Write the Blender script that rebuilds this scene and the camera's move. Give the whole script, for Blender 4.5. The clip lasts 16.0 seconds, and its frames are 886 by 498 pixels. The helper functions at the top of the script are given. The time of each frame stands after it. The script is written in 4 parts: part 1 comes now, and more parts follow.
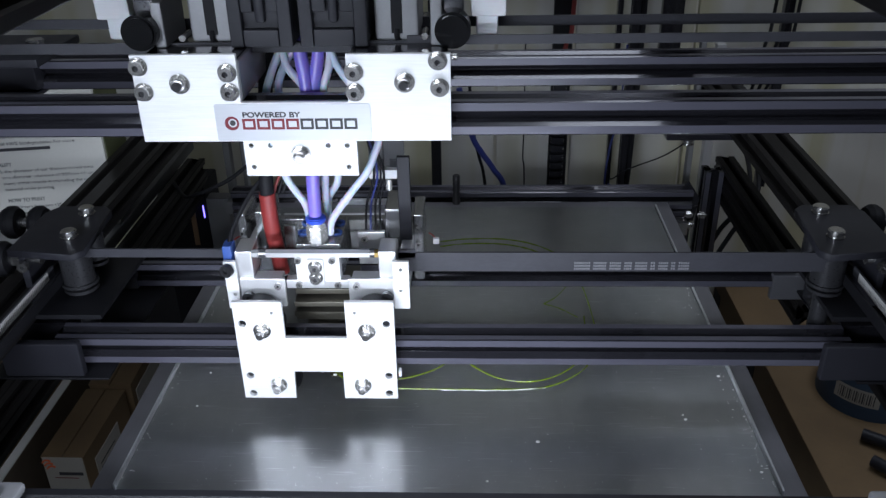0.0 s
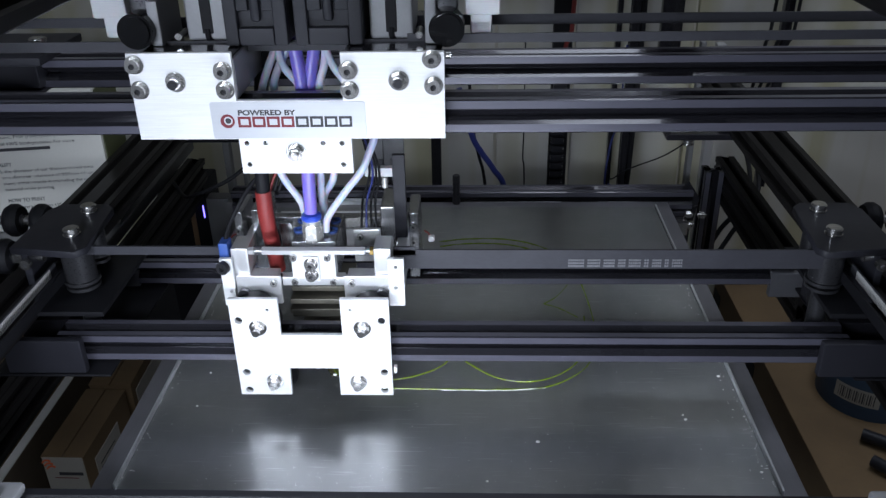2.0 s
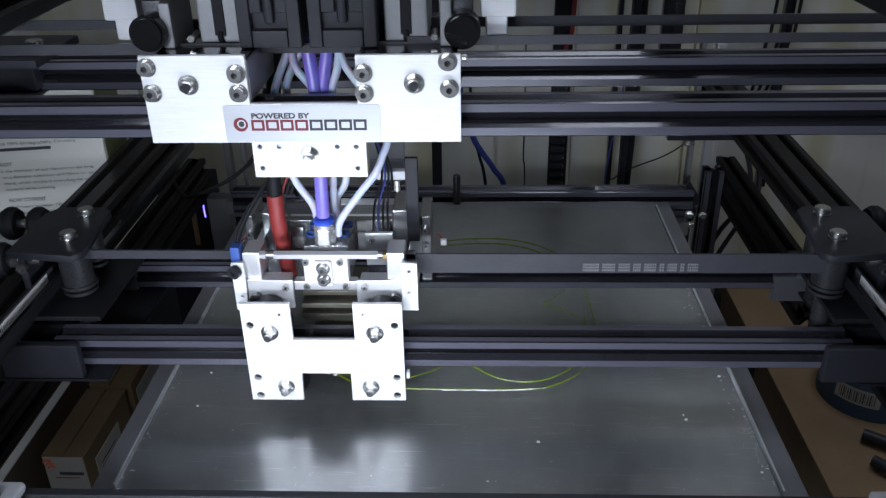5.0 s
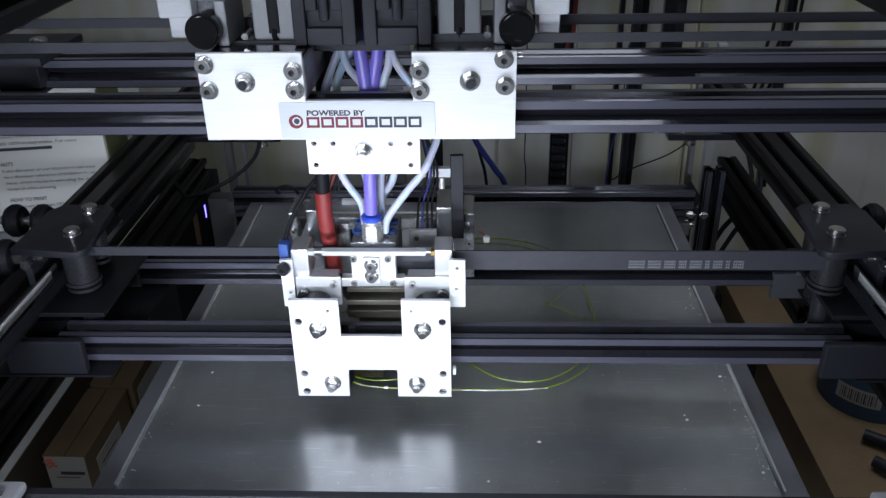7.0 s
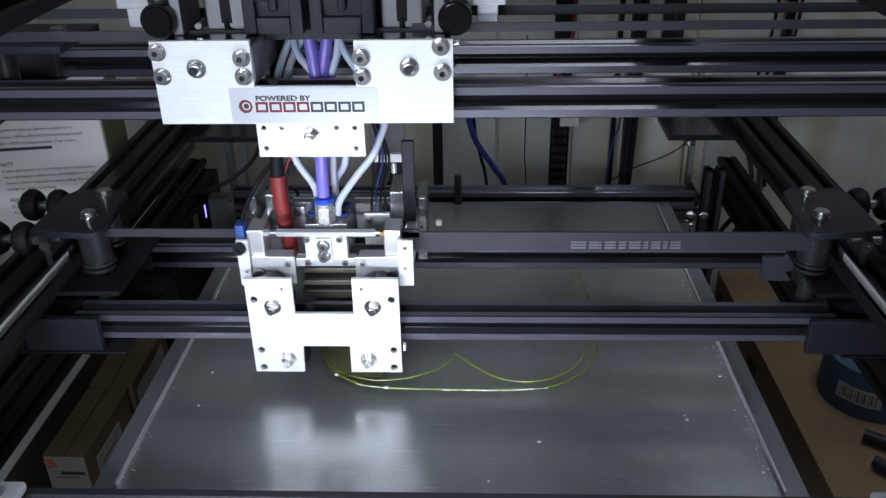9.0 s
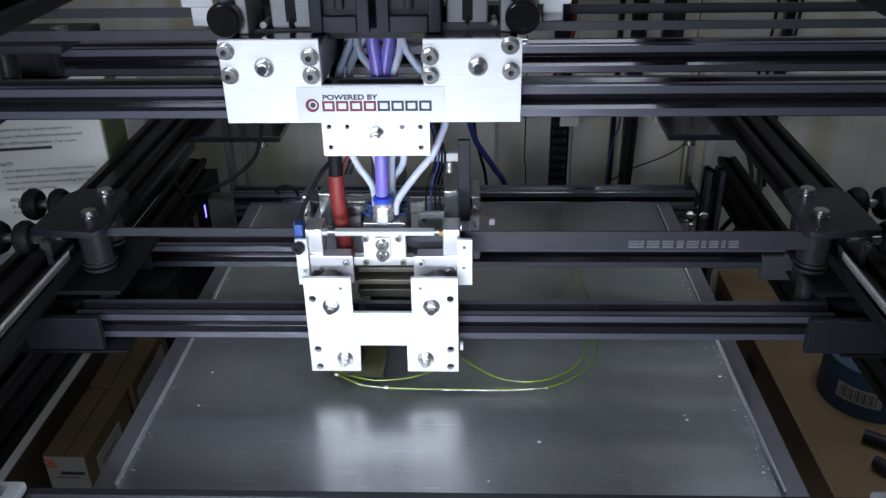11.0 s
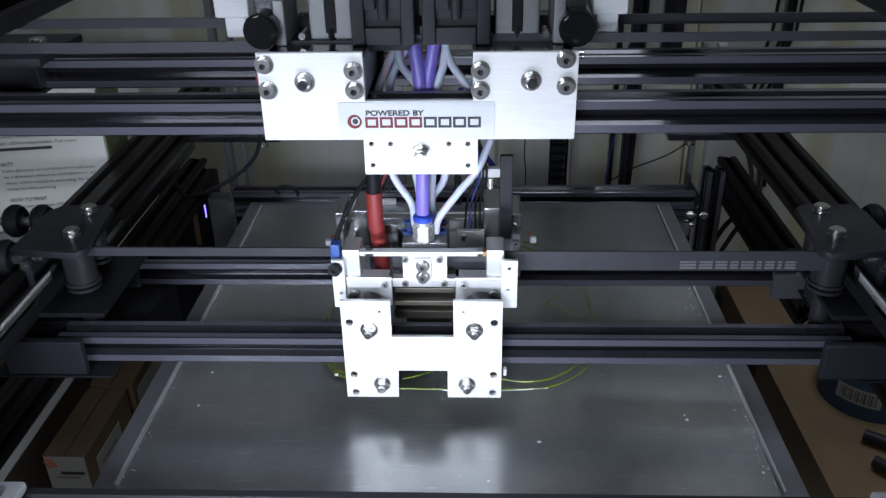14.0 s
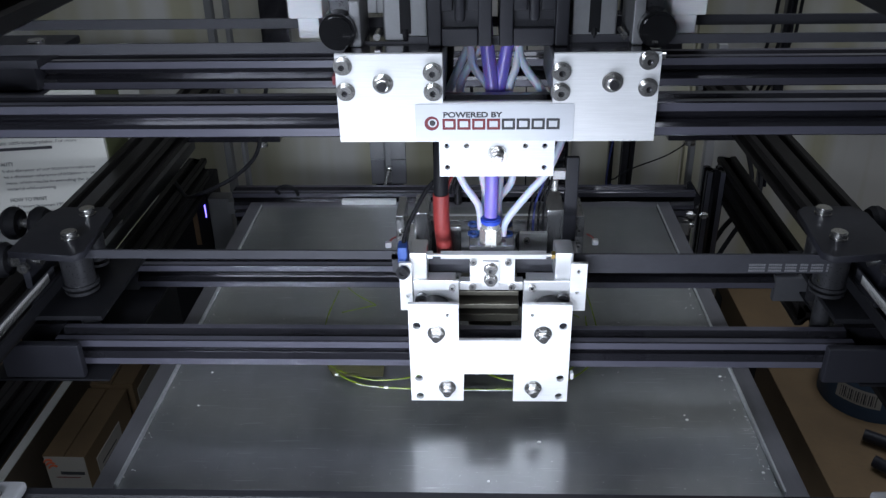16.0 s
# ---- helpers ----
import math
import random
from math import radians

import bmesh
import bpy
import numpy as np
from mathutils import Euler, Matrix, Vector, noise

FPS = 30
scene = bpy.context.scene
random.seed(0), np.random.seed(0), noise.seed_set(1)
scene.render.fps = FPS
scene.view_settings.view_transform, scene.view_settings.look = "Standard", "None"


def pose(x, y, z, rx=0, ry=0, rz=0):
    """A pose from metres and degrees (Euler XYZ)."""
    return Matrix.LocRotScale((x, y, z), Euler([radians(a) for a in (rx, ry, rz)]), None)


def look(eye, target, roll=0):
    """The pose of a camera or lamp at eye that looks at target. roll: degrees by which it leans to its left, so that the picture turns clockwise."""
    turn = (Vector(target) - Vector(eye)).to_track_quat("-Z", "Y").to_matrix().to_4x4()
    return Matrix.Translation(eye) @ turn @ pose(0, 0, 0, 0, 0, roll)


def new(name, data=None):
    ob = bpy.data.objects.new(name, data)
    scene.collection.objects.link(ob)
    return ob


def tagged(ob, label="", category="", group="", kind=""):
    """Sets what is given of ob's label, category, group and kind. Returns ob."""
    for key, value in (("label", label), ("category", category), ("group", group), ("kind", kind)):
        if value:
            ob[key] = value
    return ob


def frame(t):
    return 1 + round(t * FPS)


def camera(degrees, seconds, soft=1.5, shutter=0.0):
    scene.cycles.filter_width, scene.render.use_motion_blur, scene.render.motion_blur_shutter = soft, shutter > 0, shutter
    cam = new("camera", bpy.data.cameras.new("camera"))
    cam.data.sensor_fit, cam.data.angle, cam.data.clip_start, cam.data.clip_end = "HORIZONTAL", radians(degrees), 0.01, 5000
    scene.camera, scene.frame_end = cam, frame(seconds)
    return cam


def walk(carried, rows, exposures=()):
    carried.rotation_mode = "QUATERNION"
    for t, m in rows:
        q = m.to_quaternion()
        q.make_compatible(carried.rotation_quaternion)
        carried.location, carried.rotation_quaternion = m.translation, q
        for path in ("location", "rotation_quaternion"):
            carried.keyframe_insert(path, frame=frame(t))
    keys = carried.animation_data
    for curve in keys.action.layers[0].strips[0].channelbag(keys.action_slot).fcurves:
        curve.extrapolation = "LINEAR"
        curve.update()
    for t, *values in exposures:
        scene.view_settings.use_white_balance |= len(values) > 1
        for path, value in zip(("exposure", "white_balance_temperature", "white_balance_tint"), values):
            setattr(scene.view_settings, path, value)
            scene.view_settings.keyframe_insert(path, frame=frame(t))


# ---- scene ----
cam = camera(55.07, 16.0, soft=1.4)
EYE = (0.0180, -0.5831, 0.3649)


def view(pan):
    return pose(*EYE, 62.079, 0, 2.478 - pan) @ pose(0, 0, 0, 0, 0, -1.106)


walk(cam, [(0, view(0.115)), (4.2, view(0.115)), (6.3, view(0)), (16.0, view(0))], exposures=[(0, 0.0), (16.0, 0.0)])

# ---- light ----
world = bpy.data.worlds.new("room_air")
world.use_nodes = True
scene.world = world
world.node_tree.nodes["Background"].inputs["Color"].default_value = (0.38, 0.42, 0.80, 1)
world.node_tree.nodes["Background"].inputs["Strength"].default_value = 0.11


def area(name, eye, target, sx, sy, watts, colour, spread=180):
    d = bpy.data.lights.new(name, "AREA")
    d.shape, d.size, d.size_y, d.energy, d.color = "RECTANGLE", sx, sy, watts, colour
    d.spread = radians(spread)
    ob = new(name, d)
    ob.matrix_world = look(eye, target)
    return ob


# unseen lamps: added front panel, inferred low strip, and assumed ceiling panel
area("front_fill_lamp_light", (-0.20, -0.640, 0.290), (-0.06, -0.14, 0.06), 0.34, 0.10, 1.35, (0.77, 0.855, 1.0), 85)
area("led_strip_light", (-0.020, -0.332, 0.074), (-0.02, -0.12, 0.03), 0.26, 0.012, 0.85, (0.78, 0.86, 1.0))
area("assumed_ceiling_light_light", (0.40, 0.0, 1.72), (0.2, 0.1, 0.0), 1.2, 0.6, 16.0, (0.79, 0.87, 1.0))


# ---- materials ----
def material(name, colour, rough=0.5, metal=0.0, grain=(60, 60, 60), amount=0.25, bump=0.0, stain=0.2, stain_scale=9.0,
             rough_var=0.1, coat=0.0, transmission=0.0, sss=0.0, emit=0.0, detail=6, tint=None, aniso=0.0, spec=0.5):
    m = bpy.data.materials.new(name)
    m.use_nodes = True
    nt = m.node_tree
    n, l = nt.nodes, nt.links
    b = n["Principled BSDF"]
    tc = n.new("ShaderNodeTexCoord")
    mp = n.new("ShaderNodeMapping")
    mp.inputs["Scale"].default_value = grain
    fine = n.new("ShaderNodeTexNoise")
    fine.inputs["Scale"].default_value, fine.inputs["Detail"].default_value = 10, detail
    big = n.new("ShaderNodeTexNoise")
    big.inputs["Scale"].default_value, big.inputs["Detail"].default_value = stain_scale, 5
    l.new(tc.outputs["Object"], mp.inputs["Vector"])
    l.new(mp.outputs["Vector"], fine.inputs["Vector"])
    l.new(tc.outputs["Object"], big.inputs["Vector"])
    dark = tuple(c * (1 - amount) for c in colour) + (1,)
    lite = tuple(min(1, c * (1 + amount)) for c in colour) + (1,)
    mix = n.new("ShaderNodeMix")
    mix.data_type = "RGBA"
    mix.inputs["A"].default_value, mix.inputs["B"].default_value = dark, lite
    l.new(fine.outputs["Fac"], mix.inputs["Factor"])
    ramp = n.new("ShaderNodeMapRange")
    ramp.inputs["From Min"].default_value, ramp.inputs["From Max"].default_value = 0.35, 0.7
    ramp.inputs["To Max"].default_value = stain
    l.new(big.outputs["Fac"], ramp.inputs["Value"])
    mix2 = n.new("ShaderNodeMix")
    mix2.data_type = "RGBA"
    mix2.inputs["B"].default_value = tuple(tint or (c * 0.45 for c in colour)) + (1,)
    l.new(ramp.outputs["Result"], mix2.inputs["Factor"])
    l.new(mix.outputs["Result"], mix2.inputs["A"])
    l.new(mix2.outputs["Result"], b.inputs["Base Color"])
    rr = n.new("ShaderNodeMapRange")
    rr.inputs["To Min"].default_value, rr.inputs["To Max"].default_value = max(0.02, rough - rough_var), min(1, rough + rough_var)
    l.new(fine.outputs["Fac"], rr.inputs["Value"])
    l.new(rr.outputs["Result"], b.inputs["Roughness"])
    b.inputs["Metallic"].default_value = metal
    b.inputs["Coat Weight"].default_value = coat
    b.inputs["Transmission Weight"].default_value = transmission
    b.inputs["Subsurface Weight"].default_value = sss
    b.inputs["Subsurface Scale"].default_value = 0.003
    b.inputs["Anisotropic"].default_value = aniso
    b.inputs["Specular IOR Level"].default_value = spec
    if emit:
        b.inputs["Emission Color"].default_value = tuple(colour) + (1,)
        b.inputs["Emission Strength"].default_value = emit
    if bump:
        bp = n.new("ShaderNodeBump")
        bp.inputs["Strength"].default_value, bp.inputs["Distance"].default_value = bump, 0.001
        l.new(fine.outputs["Fac"], bp.inputs["Height"])
        l.new(bp.outputs["Normal"], b.inputs["Normal"])
    return m


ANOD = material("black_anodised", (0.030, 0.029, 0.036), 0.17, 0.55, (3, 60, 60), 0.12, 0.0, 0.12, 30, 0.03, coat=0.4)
# Paler lips: the lamps' sheen on outer bar faces put into the colour
ANOD_LIP = material("anodised_lip_sheen", (0.088, 0.086, 0.112), 0.34, 0.25, (3, 60, 60), 0.12, 0.0, 0.15, 30, 0.05, coat=0.3)
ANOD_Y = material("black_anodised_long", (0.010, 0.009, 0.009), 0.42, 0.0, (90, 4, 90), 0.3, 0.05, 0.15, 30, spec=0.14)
BRUSHED = material("brushed_aluminium", (0.70, 0.70, 0.71), 0.50, 0.22, (6, 120, 160), 0.13, 0.16, 0.10, 40, 0.10, aniso=0.3)
MILLED = material("milled_aluminium", (0.78, 0.78, 0.79), 0.30, 0.75, (7, 1, 7), 0.03, 0.0, 0.03, 12, 0.03, detail=2)
STEEL = material("zinc_steel", (0.52, 0.51, 0.50), 0.24, 0.97, (20, 20, 20), 0.04, 0.0, 0.06, 40, 0.04, detail=2)
DULL = material("dull_aluminium", (0.42, 0.42, 0.43), 0.26, 0.85, (7, 1, 7), 0.05, 0.0, 0.1, 25, 0.04, detail=2)
MOTOR = material("grey_cast_metal", (0.24, 0.24, 0.25), 0.45, 0.35, (60, 60, 60), 0.1, 0.08, 0.15, 50)
STEEL_DARK = material("blackened_steel", (0.05, 0.05, 0.055), 0.3, 0.6, (80, 80, 80), 0.2, 0.05, 0.2, 100)
BED = material("bed_steel", (0.255, 0.262, 0.267), 0.41, 0.95, (9, 3, 30), 0.12, 0.0, 0.5, 16, 0.05, tint=(0.175, 0.180, 0.183), coat=1.0)
BED_EDGE = material("bed_edge_aluminium", (0.24, 0.235, 0.255), 0.45, 0.7, (40, 8, 40), 0.12, 0.05, 0.25, 30)
CLEAR = material("clear_sheet", (1, 1, 1), 0.02, 0.0, amount=0.0, stain=0.0, rough_var=0.0, transmission=1.0)
CLEAR.node_tree.nodes["Principled BSDF"].inputs["IOR"].default_value = 1.03
BURR = material("bare_edge", (0.75, 0.77, 0.80), 0.4, 0.8, (60, 60, 60), 0.3, 0.1, 0.3, 80)
PLASTIC = material("black_printed_plastic", (0.018, 0.018, 0.023), 0.45, 0.0, (8, 8, 300), 0.2, 0.12, 0.15, 40, spec=0.22)
PLASTIC_WHITE = material("white_printed_plastic", (0.58, 0.58, 0.60), 0.5, 0.0, (8, 8, 260), 0.08, 0.3, 0.08, 40, sss=0.1)
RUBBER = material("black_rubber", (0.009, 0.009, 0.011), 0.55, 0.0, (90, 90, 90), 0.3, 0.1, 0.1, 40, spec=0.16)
BELT = material("belt_rubber", (0.042, 0.042, 0.05), 0.5, 0.0, (30, 90, 90), 0.2, 0.1, 0.25, 50, spec=0.3)
BELT_INK = material("belt_ink", (0.19, 0.19, 0.20), 0.6, 0.0, (400, 400, 400), 0.3, 0, 0.4, 300)
GLOSS = material("glossy_black_knob", (0.008, 0.008, 0.009), 0.14, 0.0, (40, 40, 40), 0.2, 0, 0.1, 40, 0.02, spec=0.4)
PTFE = material("ptfe_tube", (0.56, 0.59, 0.72), 0.35, 0.0, (20, 20, 20), 0.08, 0, 0.1, 60, sss=0.4)
VIOLET = material("violet_tube", (0.22, 0.17, 0.62), 0.35, 0.0, (20, 20, 20), 0.1, 0, 0.1, 60, sss=0.3)
BLUE = material("blue_plastic", (0.03, 0.08, 0.55), 0.35, 0.0, (60, 60, 60), 0.15, 0, 0.1, 60)
# Shade on the white board's face, put into a brown colour
BOARD_SHADE = material("shaded_board", (0.13, 0.10, 0.07), 0.7, 0.0, (30, 3, 30), 0.2, 0.1, 0.4, 9)
BLUE_TAPE = material("blue_tape", (0.03, 0.08, 0.30), 0.55, 0.0, (90, 90, 90), 0.2, 0.1, 0.2, 60)
RED = material("red_sleeve", (0.24, 0.026, 0.024), 0.5, 0.0, (60, 60, 60), 0.2, 0.15, 0.35, 60)
NICKEL = material("nickel_brass", (0.82, 0.81, 0.78), 0.25, 0.7, (40, 40, 40), 0.08, 0, 0.15, 60)
BRASS = material("brass", (0.62, 0.42, 0.14), 0.3, 1.0, (40, 40, 40), 0.1, 0, 0.2, 60)
WALL = material("wall_paint", (0.63, 0.60, 0.53), 0.75, 0.0, (3, 3, 1), 0.06, 0.05, 0.16, 3.0)
PANEL = material("panel_paint", (0.60, 0.585, 0.545), 0.6, 0.0, (3, 3, 1), 0.06, 0.05, 0.16, 5.0)
# Unseen walls and ceiling, made paler and bluish to return fill light
ROOM = material("room_fill_paint", (0.76, 0.78, 0.82), 0.8, 0.0, (3, 3, 1), 0.04, 0.05, 0.08, 3.0)
CARD = material("cardboard", (0.160, 0.102, 0.050), 0.8, 0.0, (20, 20, 220), 0.16, 0.2, 0.5, 12)
CARD_WHITE = material("white_carton", (0.62, 0.61, 0.57), 0.6, 0.0, (60, 60, 60), 0.05, 0.05, 0.08, 10)
PAPER = material("paper_label", (0.36, 0.335, 0.295), 0.6, 0.0, (60, 60, 60), 0.06, 0.05, 0.12, 20)
INK = material("dark_ink", (0.03, 0.03, 0.035), 0.6, 0.0, (60, 60, 60), 0.2, 0, 0.1, 50)
INK_RED = material("red_ink", (0.15, 0.008, 0.016), 0.5, 0.0, (60, 60, 60), 0.1, 0, 0.1, 50)
INK_ORANGE = material("orange_ink", (0.62, 0.12, 0.04), 0.6, 0.0, (60, 60, 60), 0.1, 0, 0.1, 50)
TEETH = material("pale_belt_teeth", (0.42, 0.41, 0.40), 0.5, 0.0, (300, 300, 300), 0.2, 0, 0.2, 60)
CONCRETE = material("grey_floor", (0.22, 0.22, 0.22), 0.7, 0.0, (20, 20, 20), 0.15, 0.1, 0.25, 5)
WOOD = material("brown_board", (0.21, 0.125, 0.06), 0.6, 0.0, (30, 3, 30), 0.3, 0.15, 0.75, 11)
TAPE = material("dull_blue_tape", (0.030, 0.060, 0.105), 0.55, 0.0, (60, 60, 300), 0.2, 0.1, 0.3, 40)
STICKER = material("silver_sticker", (0.50, 0.51, 0.54), 0.42, 0.5, (3, 100, 160), 0.06, 0.03, 0.08, 30)
FILL = material("olive_fill", (0.030, 0.028, 0.001), 0.45, 0.0, (200, 200, 200), 0.6, 0.2, 0.5, 150, spec=0.15)
FILAMENT = material("green_filament", (0.19, 0.28, 0.014), 0.18, 0.0, (200, 200, 200), 0.5, 0.2, 0.3, 200, transmission=0.25)
DUST = material("white_specks", (0.85, 0.85, 0.82), 0.6, 0.0, (300, 300, 300), 0.2, 0, 0.1, 60)
CABLE_BLUE = material("blue_wire", (0.02, 0.03, 0.16), 0.45, 0.0, (60, 60, 60), 0.2, 0, 0.1, 60)
HEATER = material("brown_grey_metal", (0.14, 0.13, 0.105), 0.38, 0.6, (50, 50, 50), 0.2, 0.08, 0.3, 60)
LED = material("led_glow", (0.16, 0.12, 1.0), 0.3, 0.0, (60, 60, 60), 0.05, 0, 0.05, 60, emit=5.0)
GUSSET = material("grey_anodised", (0.16, 0.16, 0.175), 0.35, 0.5, (20, 20, 20), 0.08, 0.0, 0.1, 20, 0.04)
OLIVE_PRINT = material("olive_print", (0.085, 0.095, 0.040), 0.6, 0.0, (30, 30, 30), 0.1, 0.05, 0.2, 20)
GREY = material("grey_panel", (0.20, 0.20, 0.205), 0.55, 0.0, (30, 30, 30), 0.12, 0.05, 0.2, 20)


def streaks(m, colour, amount):
    """Broad upright bands of yellowed paint."""
    n, l = m.node_tree.nodes, m.node_tree.links
    b = n["Principled BSDF"]
    tc, mp, t, r, mix = (n.new("ShaderNode" + k) for k in ("TexCoord", "Mapping", "TexNoise", "MapRange", "Mix"))
    mp.inputs["Scale"].default_value = (17, 1, 0.7)
    t.inputs["Scale"].default_value, t.inputs["Detail"].default_value = 1.0, 2
    r.inputs["From Min"].default_value, r.inputs["From Max"].default_value, r.inputs["To Max"].default_value = 0.45, 0.62, amount
    mix.data_type = "RGBA"
    mix.inputs["B"].default_value = colour + (1,)
    l.new(tc.outputs["Object"], mp.inputs["Vector"])
    l.new(mp.outputs["Vector"], t.inputs["Vector"])
    l.new(t.outputs["Fac"], r.inputs["Value"])
    l.new(r.outputs["Result"], mix.inputs["Factor"])
    l.new(b.inputs["Base Color"].links[0].from_socket, mix.inputs["A"])
    l.new(mix.outputs["Result"], b.inputs["Base Color"])


def scuff(m, amount, dull=1.0):
    """Fine crossing scratches and smudges, in colour and gloss."""
    n, l = m.node_tree.nodes, m.node_tree.links
    b = n["Principled BSDF"]
    tc = n.new("ShaderNodeTexCoord")
    total = None
    for turn, stretch in ((0.35, (16, 420, 1)), (-0.5, (14, 380, 1)), (1.45, (18, 300, 1))):
        mp = n.new("ShaderNodeMapping")
        mp.inputs["Rotation"].default_value, mp.inputs["Scale"].default_value = (0, 0, turn), stretch
        t = n.new("ShaderNodeTexNoise")
        t.inputs["Scale"].default_value, t.inputs["Detail"].default_value = 1.6, 2
        r = n.new("ShaderNodeMapRange")
        r.inputs["From Min"].default_value, r.inputs["From Max"].default_value = 0.66, 0.78
        l.new(tc.outputs["Object"], mp.inputs["Vector"])
        l.new(mp.outputs["Vector"], t.inputs["Vector"])
        l.new(t.outputs["Fac"], r.inputs["Value"])
        if total is None:
            total = r.outputs["Result"]
        else:
            add = n.new("ShaderNodeMath")
            add.operation, add.use_clamp = "ADD", True
            l.new(total, add.inputs[0])
            l.new(r.outputs["Result"], add.inputs[1])
            total = add.outputs["Value"]
    mul = n.new("ShaderNodeMath")
    mul.operation = "MULTIPLY"
    mul.inputs[1].default_value = amount
    l.new(total, mul.inputs[0])
    was = b.inputs["Base Color"].links[0].from_socket
    mix = n.new("ShaderNodeMix")
    mix.data_type = "RGBA"
    mix.inputs["B"].default_value = (0.75, 0.77, 0.78, 1)
    l.new(mul.outputs["Value"], mix.inputs["Factor"])
    l.new(was, mix.inputs["A"])
    l.new(mix.outputs["Result"], b.inputs["Base Color"])
    rough = b.inputs["Roughness"].links[0].from_socket
    add = n.new("ShaderNodeMath")
    add.use_clamp = True
    l.new(rough, add.inputs[0])
    less = n.new("ShaderNodeMath")
    less.operation = "MULTIPLY"
    less.inputs[1].default_value = dull
    l.new(mul.outputs["Value"], less.inputs[0])
    l.new(less.outputs["Value"], add.inputs[1])
    l.new(add.outputs["Value"], b.inputs["Roughness"])


BED.node_tree.nodes["Principled BSDF"].inputs["Coat Roughness"].default_value = 0.16
BED.node_tree.nodes["Principled BSDF"].inputs["Coat IOR"].default_value = 1.9
scuff(BED, 0.20, 0.1)
scuff(BRUSHED, 0.12)
streaks(PANEL, (0.40, 0.37, 0.20), 0.7)


# ---- mesh helpers ----
def bx(bm, lo, hi, bev=0.0008):
    lo, hi = [min(a, b) for a, b in zip(lo, hi)], [max(a, b) for a, b in zip(lo, hi)]
    r = bmesh.ops.create_cube(bm, size=1)
    for v in r["verts"]:
        v.co = Vector([lo[i] + (v.co[i] + 0.5) * (hi[i] - lo[i]) for i in range(3)])
    if bev > 0:
        bmesh.ops.bevel(bm, geom=list({e for v in r["verts"] for e in v.link_edges}), offset=bev, segments=2, affect="EDGES", profile=0.5)
    return bm


def box(lo, hi, bev=0.0008):
    return bx(bmesh.new(), lo, hi, bev)


def cyl(bm, a, b, r, seg=20, r2=None, bev=0.0):
    a, b = Vector(a), Vector(b)
    d = b - a
    m = Matrix.Translation((a + b) / 2) @ d.to_track_quat("Z", "Y").to_matrix().to_4x4()
    g = bmesh.ops.create_cone(bm, cap_ends=True, segments=seg, radius1=r, radius2=r if r2 is None else r2, depth=d.length, matrix=m)
    if bev:
        rim = {e for v in g["verts"] for e in v.link_edges if any(len(f.verts) > 4 for f in e.link_faces)}
        bmesh.ops.bevel(bm, geom=list(rim), offset=bev, segments=2, affect="EDGES")
    return bm


def ring(bm, c, axis, r1, r2, h, seg=24):
    axis = Vector(axis).normalized()
    q = axis.to_track_quat("Z", "Y").to_matrix()
    rows = []
    for k in range(seg):
        a = 2 * math.pi * k / seg
        u = q @ Vector((math.cos(a), math.sin(a), 0))
        rows.append([bm.verts.new(Vector(c) + u * r + axis * s) for r, s in ((r1, -h / 2), (r2, -h / 2), (r2, h / 2), (r1, h / 2))])
    for k in range(seg):
        p, n = rows[k], rows[(k + 1) % seg]
        for i in range(4):
            j = (i + 1) % 4
            bm.faces.new((p[i], n[i], n[j], p[j]))
    return bm


def glide(pts, steps=8):
    p = [Vector(a) for a in pts]
    p = [2 * p[0] - p[1]] + p + [2 * p[-1] - p[-2]]
    out = []
    for i in range(1, len(p) - 2):
        for k in range(steps):
            t = k / steps
            a, b, c, d = p[i - 1:i + 3]
            out.append(0.5 * ((2 * b) + (c - a) * t + (2 * a - 5 * b + 4 * c - d) * t * t + (3 * b - a - 3 * c + d) * t ** 3))
    out.append(p[-2])
    return out


def tube(bm, pts, r, seg=10, steps=8, wobble=0.0):
    path = glide(pts, steps) if steps > 1 else [Vector(a) for a in pts]
    last, rings = None, []
    for i, c in enumerate(path):
        d = (path[min(i + 1, len(path) - 1)] - path[max(i - 1, 0)]).normalized()
        ref = Vector((0, 0, 1)) if abs(d.z) < 0.9 else Vector((0, 1, 0))
        u = d.cross(ref).normalized() if last is None else (last - d * last.dot(d)).normalized()
        last = u
        v = d.cross(u)
        k = r * (1 + wobble * random.uniform(-1, 1))
        rings.append([bm.verts.new(c + k * (math.cos(a) * u + math.sin(a) * v)) for a in (2 * math.pi * j / seg for j in range(seg))])
    for p, n in zip(rings, rings[1:]):
        for j in range(seg):
            bm.faces.new((p[j], p[(j + 1) % seg], n[(j + 1) % seg], n[j]))
    bm.faces.new(rings[0]), bm.faces.new(rings[-1][::-1])
    return bm


def weigh_normals(me):
    """Large faces keep their own direction, and the narrow bevels beside them turn smoothly from one to the next."""
    around = [[] for _ in me.vertices]
    for f in me.polygons:
        for v in f.vertices:
            around[v].append((f.normal.copy(), f.area))
    out = []
    for f in me.polygons:
        for v in f.vertices:
            total = Vector((0, 0, 0))
            for n, a in around[v]:
                if n.dot(f.normal) > 0.75:
                    total += n * a
            out.append(total.normalized() if total.length > 0 else f.normal.copy())
    me.normals_split_custom_set(out)


